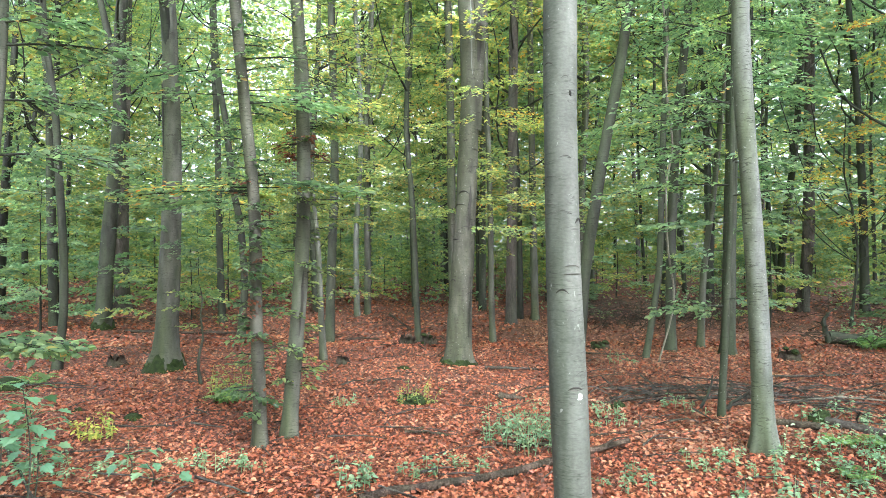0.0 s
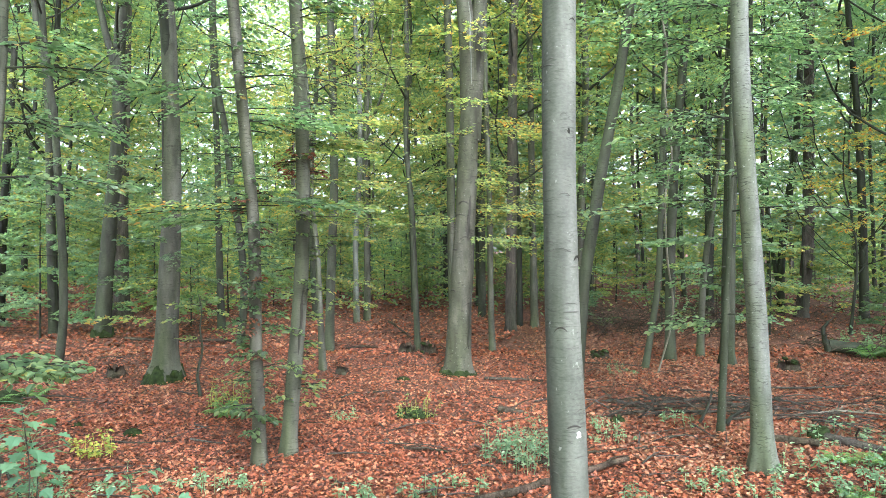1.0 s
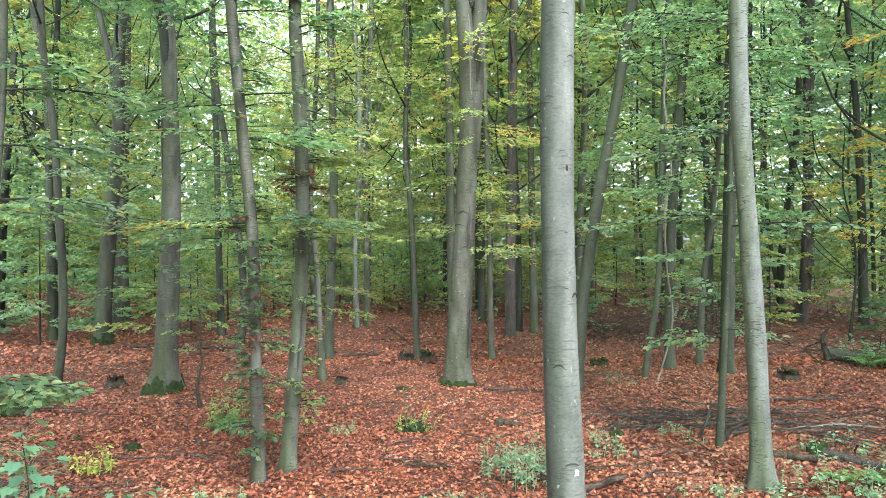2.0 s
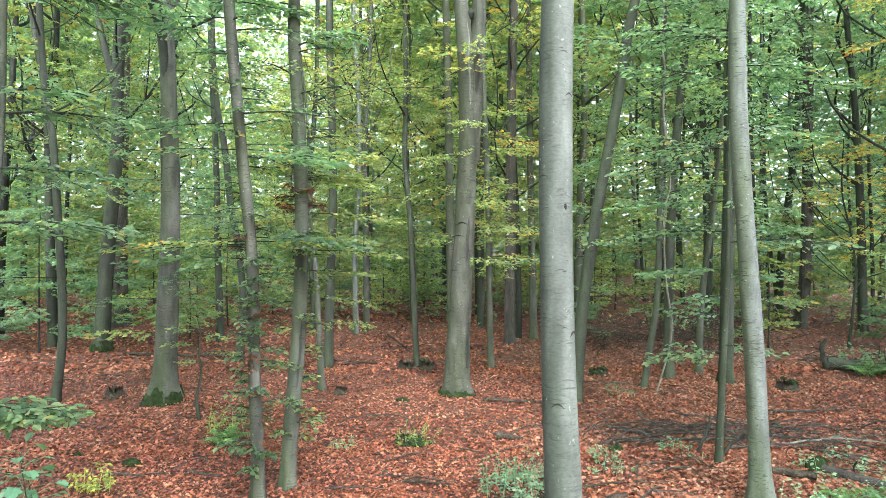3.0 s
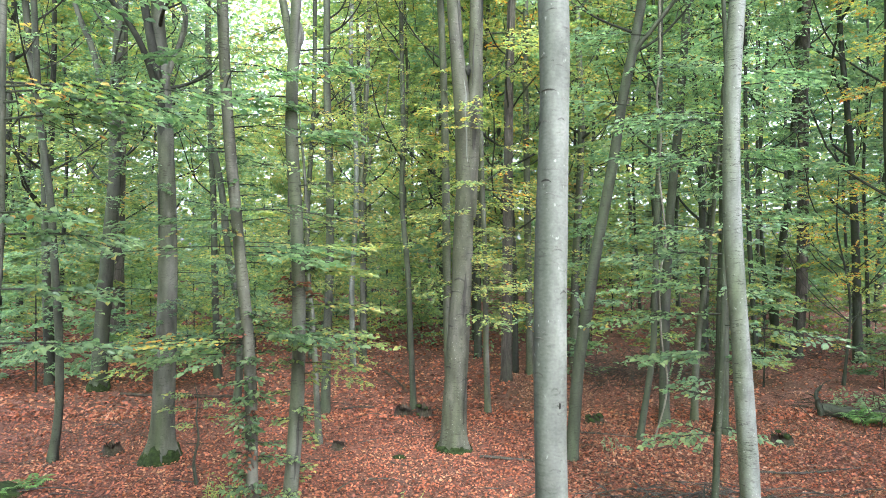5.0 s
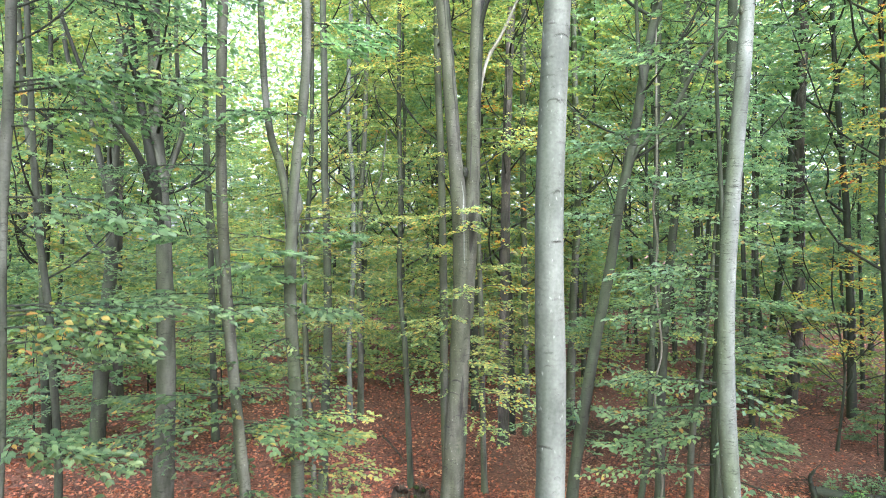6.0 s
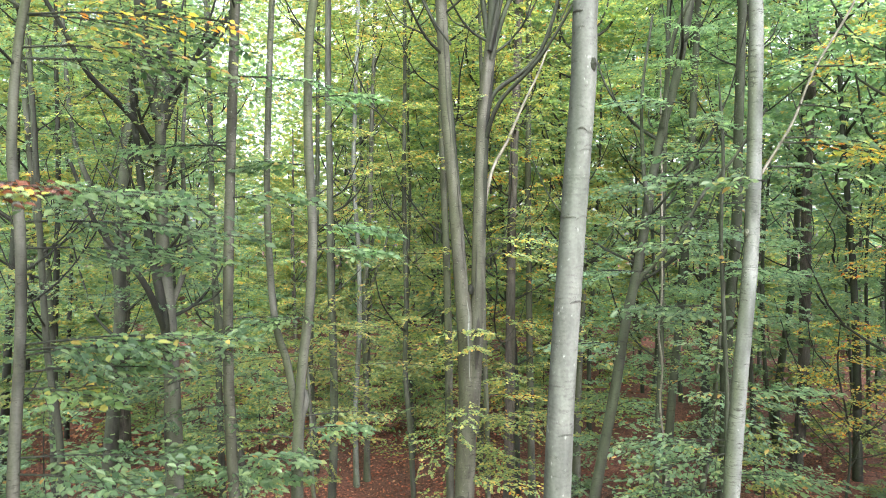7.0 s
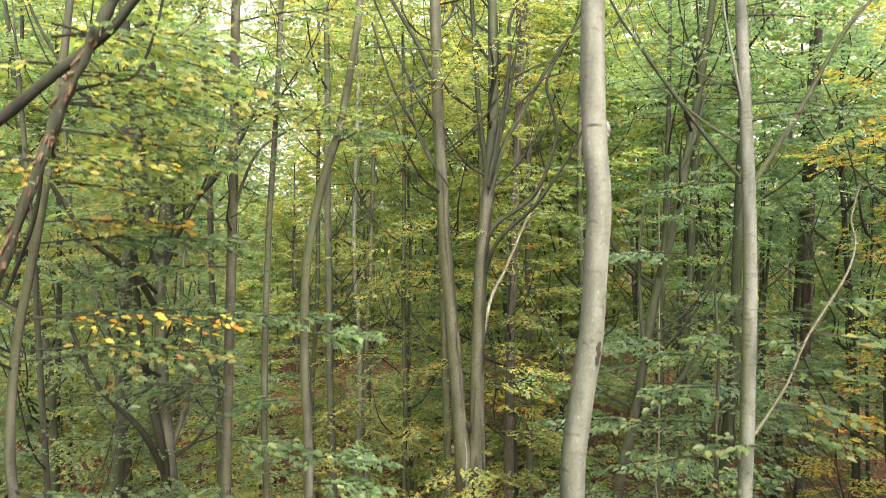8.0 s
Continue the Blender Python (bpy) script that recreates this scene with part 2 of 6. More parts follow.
sl.new(sep.outputs[0], vr.inputs[0])
far = noise_tex(sn, sl, sc, 0.16, 5)
fr = ramp(sn, [(0.46, (0, 0, 0)), (0.66, (1, 1, 1))])
sl.new(far.outputs[0], fr.inputs[0])
earth = mix(sn, sl, fr.outputs[0], vr.outputs[0], mix(sn, sl, 0.6, vr.outputs[0], (0.0663, 0.0468, 0.0328)))
sl.new(earth, sb.inputs["Base Color"])
bump(sn, sl, sb, vo.outputs["Distance"], 0.8, 0.03)


# ---- geometry helpers ----
def mesh_of(name, verts, faces, mat, smooth=True):
    """A mesh from arrays: faces of one corner count."""
    me = bpy.data.meshes.new(name)
    verts, faces = np.asarray(verts, dtype=np.float32), np.asarray(faces, dtype=np.int32)
    k = faces.shape[1]
    me.vertices.add(len(verts))
    me.vertices.foreach_set("co", verts.ravel())
    me.loops.add(faces.size)
    me.loops.foreach_set("vertex_index", faces.ravel())
    me.polygons.add(len(faces))
    me.polygons.foreach_set("loop_start", np.arange(0, faces.size, k, dtype=np.int32))
    me.polygons.foreach_set("use_smooth", np.full(len(faces), smooth))
    me.update(calc_edges=True)
    me.materials.append(mat)
    return me


def part(name, me, parent, label="", kind="", at=None):
    ob = new(name, me)
    ob.parent = parent
    if at is not None:
        ob.location = at
    return tagged(ob, label, "", "", kind)


def thing(name, at, label, category, group="", kind=""):
    ob = new(name)
    ob.location = at
    ob.empty_display_size = 0.2
    return tagged(ob, label, category, group, kind)


def ground_z(x, y):
    """Height of the forest floor."""
    return 0.07 * noise.noise((x * 0.35, y * 0.35, 3.1)) + 0.05 * noise.noise((x * 0.9, y * 0.9, 7.7)) - 0.02


def glide(points, n):
    """n places along a smooth curve through the points (3 or 4 numbers each)."""
    p = np.asarray(points, dtype=float)
    p = np.vstack([2 * p[0] - p[1], p, 2 * p[-1] - p[-2]])
    u = np.linspace(0, len(p) - 3 - 1e-6, n)
    i = u.astype(int)
    f = (u - i)[:, None]
    a, b, c, d = p[i], p[i + 1], p[i + 2], p[i + 3]
    return 0.5 * (2 * b + (c - a) * f + (2 * a - 5 * b + 4 * c - d) * f ** 2 + (3 * b - a - 3 * c + d) * f ** 3)


def tube(curve, radii, sides, rough=0.05, seed=0.0, flare=0.0, lobes=5):
    """Verts and quads of a round, slightly uneven tube along a curve, with a closed end cap ring."""
    curve, radii = np.asarray(curve), np.asarray(radii)
    n = len(curve)
    tang = np.gradient(curve, axis=0)
    tang /= np.linalg.norm(tang, axis=1)[:, None] + 1e-9
    ref = np.array([0.0, 1.0, 0.0]) if abs(tang[0][1]) < 0.8 else np.array([1.0, 0.0, 0.0])
    verts = []
    for k in range(n):
        s = np.cross(tang[k], ref)
        s /= np.linalg.norm(s)
        t = np.cross(s, tang[k])
        for j in range(sides):
            a = 2 * math.pi * j / sides
            r = radii[k] * (1 + rough * noise.noise((math.cos(a) * 1.3 + seed, math.sin(a) * 1.3, k * 0.23)))
            if flare:
                h = max(0.0, curve[k][2])
                r *= 1 + flare * math.exp(-h / 0.22) * (0.55 + 0.45 * math.sin(a * lobes + seed))
            verts.append(curve[k] + s * (r * math.cos(a)) + t * (r * math.sin(a)))
    faces = [(k * sides + j, k * sides + (j + 1) % sides, (k + 1) * sides + (j + 1) % sides, (k + 1) * sides + j) for k in range(n - 1) for j in range(sides)]
    return np.array(verts), np.array(faces)


def join(chunks):
    vs, fs, o = [], [], 0
    for v, f in chunks:
        vs.append(v)
        fs.append(f + o)
        o += len(v)
    return np.vstack(vs), np.vstack(fs)


def leaves(P, D, N, size, fine, wide=0.62):
    """Verts and faces of many leaves: base places, headings, normals, lengths. fine: True a shaped blade folded on its midrib, False a rhomb, None a single triangle for far off."""
    D = D / (np.linalg.norm(D, axis=1)[:, None] + 1e-9)
    S = np.cross(N, D)
    S /= np.linalg.norm(S, axis=1)[:, None] + 1e-9
    N = np.cross(D, S)
    L = size[:, None]
    n = len(P)
    if fine:
        W = L * wide * 0.5
        v = np.stack([P, P + D * L * 0.25 - S * W * 0.85 + N * L * 0.06, P + D * L * 0.62 - S * W * 0.9 + N * L * 0.05, P + D * L - N * L * 0.12,
                      P + D * L * 0.62 + S * W * 0.9 + N * L * 0.05, P + D * L * 0.25 + S * W * 0.85 + N * L * 0.06], axis=1).reshape(-1, 3)
        o = np.arange(n)[:, None] * 6
        f = np.stack([o + np.array([0, 1, 2, 3]), o + np.array([0, 3, 4, 5])], axis=1).reshape(-1, 4)
    elif fine is None:
        W = L * wide * 0.66
        v = np.stack([P - S * W, P + D * L, P + S * W + N * L * 0.08], axis=1).reshape(-1, 3)
        f = np.arange(n)[:, None] * 3 + np.array([0, 1, 2])
    else:
        W = L * wide * 0.56
        v = np.stack([P, P + D * L * 0.5 - S * W + N * L * 0.05, P + D * L, P + D * L * 0.5 + S * W + N * L * 0.05], axis=1).reshape(-1, 3)
        f = np.arange(n)[:, None] * 4 + np.array([0, 1, 2, 3])
    return v, f


blade_v, blade_f = leaves(np.zeros((1, 3)), np.array([[1.0, 0, 0]]), np.array([[0, 0, 1.0]]), np.ones(1), True)
BLADE = mesh_of("leaf", blade_v, blade_f, LEAF_SINGLE, False)


class Spray:
    """Collects flat leafy sprays: leaves held on both sides of twigs along a branch, and the wood of the branches."""

    def __init__(self, seed, leaf, per_twig, tilt=0.5, lean=-0.12, loose=1.0):
        self.rng, self.leaf, self.per, self.tilt = np.random.default_rng(seed), leaf, per_twig, tilt
        self.lean, self.loose = lean, loose
        self.P, self.D, self.N, self.wood = [], [], [], []

    def branch(self, start, az, length, rise=0.15, droop=0.12, twigs=None, wood=0.0, spread=0.45, first=0.15):
        rng = self.rng
        k = twigs or int(4 + length * 5)
        s = np.linspace(first, 1.0, k) + rng.uniform(-0.04, 0.04, k)
        side = np.where(np.arange(k) % 2 == 0, 1.0, -1.0)
        bend = rng.uniform(-0.35, 0.35)
        a = az + bend * s
        cx = start[0] + np.cos(az + bend * s * 0.5) * s * length
        cy = start[1] + np.sin(az + bend * s * 0.5) * s * length
        cz = start[2] + rise * s * length - droop * (s * length) ** 2 / max(length, 0.5)
        tl = (length * spread * (1.08 - s) + 0.12 * min(1.0, length)) * rng.uniform(0.6, 1.25, k)
        ta = a + side * rng.uniform(0.5, 0.95, k)
        n = np.maximum(3, (self.per * (0.4 + tl / (length * 0.35 + 0.05))).astype(int))
        i = np.repeat(np.arange(k), n)
        u = np.concatenate([np.linspace(0.1, 1, m) for m in n])
        alt = np.concatenate([np.where(np.arange(m) % 2 == 0, 1.0, -1.0) for m in n])
        m = len(i)
        h = ta[i] + alt * rng.uniform(0.35, 0.9, m)
        roll = rng.normal(0, 0.14, k) * self.loose
        P = np.stack([cx[i] + np.cos(ta[i]) * u * tl[i], cy[i] + np.sin(ta[i]) * u * tl[i], cz[i] + rng.normal(0, 0.02, m) * self.loose - 0.16 * self.loose * u * tl[i] + roll[i] * u * tl[i]], axis=1)
        D = np.stack([np.cos(h), np.sin(h), rng.normal(-0.18, 0.2, m) * self.loose], axis=1)
        N = np.stack([rng.normal(0, self.tilt, m), rng.normal(0, self.tilt, m) + self.lean, np.ones(m)], axis=1)
        self.P.append(P), self.D.append(D), self.N.append(N)
        if wood > 0:
            pts = np.stack([cx, cy, cz], axis=1)
            pts = np.vstack([np.asarray(start), pts])
            c = glide(pts[:: max(1, len(pts) // 5)], 7)
            self.wood.append(tube(c, np.linspace(wood, wood * 0.25, 7), 5, 0.0) if wood > 0.0071 else tube(c[::2], np.linspace(wood * 1.3, wood * 0.7, 4), 3, 0.0))
            if wood > 0.0071:
                for j in range(k):
                    e = np.array([cx[j] + np.cos(ta[j]) * tl[j], cy[j] + np.sin(ta[j]) * tl[j], cz[j] - 0.16 * tl[j] + roll[j] * tl[j]])
                    b = np.array([cx[j], cy[j], cz[j]])
                    self.wood.append(tube([b, (b + e) / 2 + (0, 0, 0.01), e], [wood * 0.35, wood * 0.28, wood * 0.15], 4, 0.0))

    def crown(self, count, axis, z0, z1, reach, shape=0.5, wood=0.012, rise=0.15, droop=0.12, toward=None, wild=0.12, low=1.0):
        """Branches all round a stem (axis: a function of height) between two heights."""
        for k in range(count):
            q = (k + self.rng.uniform(0, 1)) / count
            z = z0 + (z1 - z0) * q ** low
            az = self.rng.uniform(0, 2 * math.pi) if toward is None else self.rng.normal(toward, 0.8)
            ln = reach * (1 - shape * q) * self.rng.uniform(0.55, 1.15)
            x, y = axis(z)
            self.branch((x, y, z), az, ln, rise + self.rng.uniform(-wild, wild * 1.3), droop * self.rng.uniform(0.5, 1.6), None, wood * (0.5 + ln / reach * 0.5))

    def part(self, name, mat, parent, fine, label="", origin=(0, 0, 0), twig_mat=None, keep=1.0, pieces=0):
        P, D, N = np.vstack(self.P), np.vstack(self.D), np.vstack(self.N)
        single = list(zip(P[-pieces:], D[-pieces:], N[-pieces:])) if pieces else []
        if pieces:
            P, D, N = P[:-pieces], D[:-pieces], N[:-pieces]
        if keep < 1:
            w = self.rng.uniform(size=len(P)) < keep
            P, D, N = P[w], D[w], N[w]
        size = self.leaf * self.rng.uniform(0.7, 1.2, len(P))
        v, f = leaves(P - np.asarray(origin), D, N, size, fine)
        ob = part(name, mesh_of(name, v, f, mat, False), parent, label, "stuff")
        for p, d, q in single:
            x = Vector(d).normalized()
            y = Vector(q).cross(x).normalized()
            m = Matrix((x, y, x.cross(y))).transposed().to_4x4()
            m.translation = Vector(p) - Vector(origin)
            k = self.leaf * self.rng.uniform(0.7, 1.2)
            part("leaf", BLADE, ob).matrix_basis = m @ Matrix.Diagonal((k, k, k, 1))
        if self.wood and twig_mat:
            v, f = join(self.wood)
            part("branchwork", mesh_of("branchwork", v - np.asarray(origin), f, twig_mat), parent, "", "stuff")
        return ob


def stem_curve(points, top):
    """Carries the traced line of a stem below the floor and up to its top."""
    p = [tuple(q) for q in points]
    a = np.array(p[0])
    p = [(a[0], a[1], min(-0.25, a[2] - 0.25))] + ([tuple(a)] if a[2] > 0.2 else [tuple(a)]) + p[1:]
    b, c = np.array(p[-2]), np.array(p[-1])
    if c[2] < top:
        d = (c - b) / (c[2] - b[2])
        d[:2] *= 0.6
        p.append(tuple(c + d * (top - c[2]) * 0.5 + np.array([0.05, 0.0, 0.0])))
        p.append(tuple(c + d * (top - c[2])))
    return p


def stem(points, top, r0, r1, rings, sides, rough=0.05, seed=0.0, flare=0.5):
    c = glide(stem_curve(points, top), rings)
    q = np.clip(c[:, 2] / top, 0, 1)
    wob = np.array([1 + 0.05 * noise.noise((seed, 3.3, z * 1.4)) for z in c[:, 2]])
    wob[-3:] *= (0.85, 0.55, 0.08)
    v, f = tube(c, (r0 + (r1 - r0) * q ** 0.8) * wob, sides, rough, seed, flare)
    return c, v, f


def axis_of(curve):
    z = curve[:, 2]
    return lambda h: (float(np.interp(h, z, curve[:, 0])), float(np.interp(h, z, curve[:, 1])))


GROWN = []


def tree(name, label, points, top, r0, r1, mat, limbs=(), rings=60, sides=14, flare=0.5, seed=1.0, category="tree", group="trees of the wood"):
    """A tree: an Empty at its foot, a trunk, and limbs given as (points, r0, r1)."""
    base = np.array([points[0][0], points[0][1], ground_z(points[0][0], points[0][1])])
    root = thing(name, base, label, category, group)
    c, v, f = stem(points, top, r0, r1, rings, sides, 0.06, seed, flare)
    part("trunk", mesh_of("trunk", v - base, f, mat), root)
    for pts, a, b, *other in limbs:
        n = max(10, len(pts) * 5)
        lv, lf = tube(glide(pts, n), np.linspace(a, b, n), 9, 0.08, seed + a)
        part("limb", mesh_of("limb", lv - base, lf, other[0] if other else mat), root)
    GROWN.append((root, base, axis_of(c), top))
    return root, base, axis_of(c)


# ---- the forest floor: one sheet, fine near the glade and coarse to the horizon ----
def spaced(lo, hi, fine_lo, fine_hi, step):
    mid = list(np.arange(fine_lo, fine_hi + step, step))
    out, k = [], step
    a = fine_lo
    while a > lo:
        k *= 1.35
        a -= k
        out.insert(0, a)
    b, k, tail = mid[-1], step, []
    while b < hi:
        k *= 1.35
        b += k
        tail.append(b)
    return np.array(out + mid + tail)


gx, gy = spaced(-400, 400, -22, 22, 0.35), spaced(-300, 500, -3, 40, 0.35)
gv = np.array([(x, y, ground_z(x, y)) for y in gy for x in gx])
gf = np.array([(j * len(gx) + i, j * len(gx) + i + 1, (j + 1) * len(gx) + i + 1, (j + 1) * len(gx) + i) for j in range(len(gy) - 1) for i in range(len(gx) - 1)])
ground = new("ground", mesh_of("ground", gv, gf, SOIL))
tagged(ground, "forest floor under red-brown fallen beech leaves", "ground", "", "structure")

# ---- fallen leaves: the nearest as pieces, the rest joined ----
lr, br = np.random.default_rng(5), np.random.default_rng(6)


def lay(x, y, size, rng):
    """Leaves dropped flat or tilted at the given places of the floor."""
    n = len(x)
    z = np.array([ground_z(a, b) for a, b in zip(x, y)]) + rng.uniform(0.004, 0.035, n)
    h = rng.uniform(0, 2 * math.pi, n)
    D = np.stack([np.cos(h), np.sin(h), rng.normal(0.1, 0.3, n)], axis=1)
    N = np.stack([rng.normal(0, 0.6, n), rng.normal(-0.1, 0.6, n), np.ones(n)], axis=1)
    return leaves(np.stack([x, y, z], axis=1), D, N, size * rng.uniform(0.55, 1.3, n), False, 0.6)


def litter(n, y0, y1, size):
    y = y0 + (y1 - y0) * lr.uniform(size=n) ** 1.25
    x = lr.uniform(-0.78, 0.78, n) * (y + 2.5)
    keep = (y < 16) | (x < 0.1 * y) | (lr.uniform(size=n) < 0.3)
    return lay(x[keep], y[keep], size, lr)


v, f = join([litter(84000, 5.2, 9.5, 0.05), litter(62000, 9, 16, 0.06), litter(29000, 15, 28, 0.11), litter(15000, 27, 58, 0.2), lay(br.uniform(-8, 8, 36000), br.uniform(-4, 5.4, 36000), 0.062, br)])
carpet = new("fallen_leaves", mesh_of("fallen_leaves", v, f, LITTER, False))
tagged(carpet, "loose carpet of red-brown fallen beech leaves on the floor", "leaf litter", "", "stuff")

# single leaves at the near edge of the glade
blades = []
for k in range(5):
    bm = bmesh.new()
    w, curl = 0.30 + 0.03 * k, 0.12 * (k - 2)
    edge = [(0, 0), (0.2, -w * 0.75), (0.5, -w), (0.8, -w * 0.6), (1.0, 0), (0.8, w * 0.6), (0.5, w), (0.2, w * 0.75)]
    rim = [bm.verts.new((x, y, 0.16 * abs(y) + curl * (x - 0.5) ** 2 + 0.03 * ((j * 7 + k) % 3))) for j, (x, y) in enumerate(edge)]
    mid = bm.verts.new((0.5, 0, 0.0))
    for j in range(8):
        bm.faces.new((rim[j], rim[(j + 1) % 8], mid))
    me = bpy.data.meshes.new("fallen_leaf")
    bm.to_mesh(me)
    bm.free()
    me.materials.append(LITTER_SINGLE)
    blades.append(me)
pick = random.Random(8)
for k in range(300):
    x, y = pick.uniform(-1.8, 3.2), 5.9 + 0.9 * pick.random()
    s = pick.uniform(0.045, 0.075)
    ob = part("fallen_leaf", blades[k % 5], carpet)
    ob.matrix_basis = pose(x, y, ground_z(x, y) + 0.04, pick.gauss(0, 18), pick.gauss(0, 18), pick.uniform(0, 360)) @ Matrix.Diagonal((s, s, s, 1))

# ---- the trees round the glade ----

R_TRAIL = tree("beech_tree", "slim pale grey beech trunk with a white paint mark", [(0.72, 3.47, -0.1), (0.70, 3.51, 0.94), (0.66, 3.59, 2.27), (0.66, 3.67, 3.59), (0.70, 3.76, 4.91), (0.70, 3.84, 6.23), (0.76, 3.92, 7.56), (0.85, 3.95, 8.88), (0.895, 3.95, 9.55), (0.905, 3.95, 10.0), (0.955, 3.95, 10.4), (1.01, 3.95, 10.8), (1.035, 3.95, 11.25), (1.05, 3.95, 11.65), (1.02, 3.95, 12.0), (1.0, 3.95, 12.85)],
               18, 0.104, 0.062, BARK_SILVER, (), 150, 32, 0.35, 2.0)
R_BENT = tree("beech_tree", "slim curving grey beech with a side branch", [(3.53, 7.15, 0.02), (3.44, 7.08, 1.41), (3.32, 7.01, 2.79), (3.19, 6.94, 4.18), (3.16, 6.90, 5.57), (3.24, 6.90, 6.95), (3.35, 6.90, 8.34), (3.38, 6.90, 9.72), (3.38, 6.90, 11.11), (3.32, 6.90, 12.50), (3.24, 6.90, 13.88)],
              18, 0.114, 0.05, BARK_PALE, [
                  ([(3.39, 6.88, 9.15), (3.72, 6.8, 9.75), (3.92, 6.75, 10.3), (4.28, 6.7, 10.95), (4.38, 6.7, 11.3), (4.3, 6.65, 11.55), (4.35, 6.6, 11.9)], 0.016, 0.008, LICHEN),
                  ([(3.4, 6.9, 11.95), (3.6, 6.9, 12.25), (3.89, 6.88, 12.74), (4.29, 6.85, 13.5), (4.6, 6.8, 13.9), (5.04, 6.8, 14.5)], 0.032, 0.015, BARK),
                  ([(3.25, 6.9, 12.0), (2.85, 6.85, 12.45), (2.4, 6.8, 13.0), (1.95, 6.75, 13.6), (1.7, 6.7, 14.0)], 0.022, 0.012, BARK_GREEN),
                  ([(3.3, 6.9, 12.65), (3.15, 6.8, 13.1), (3.0, 6.75, 13.7), (2.9, 6.7, 14.3)], 0.018, 0.01)], 90, 22, 0.85, 3.0)
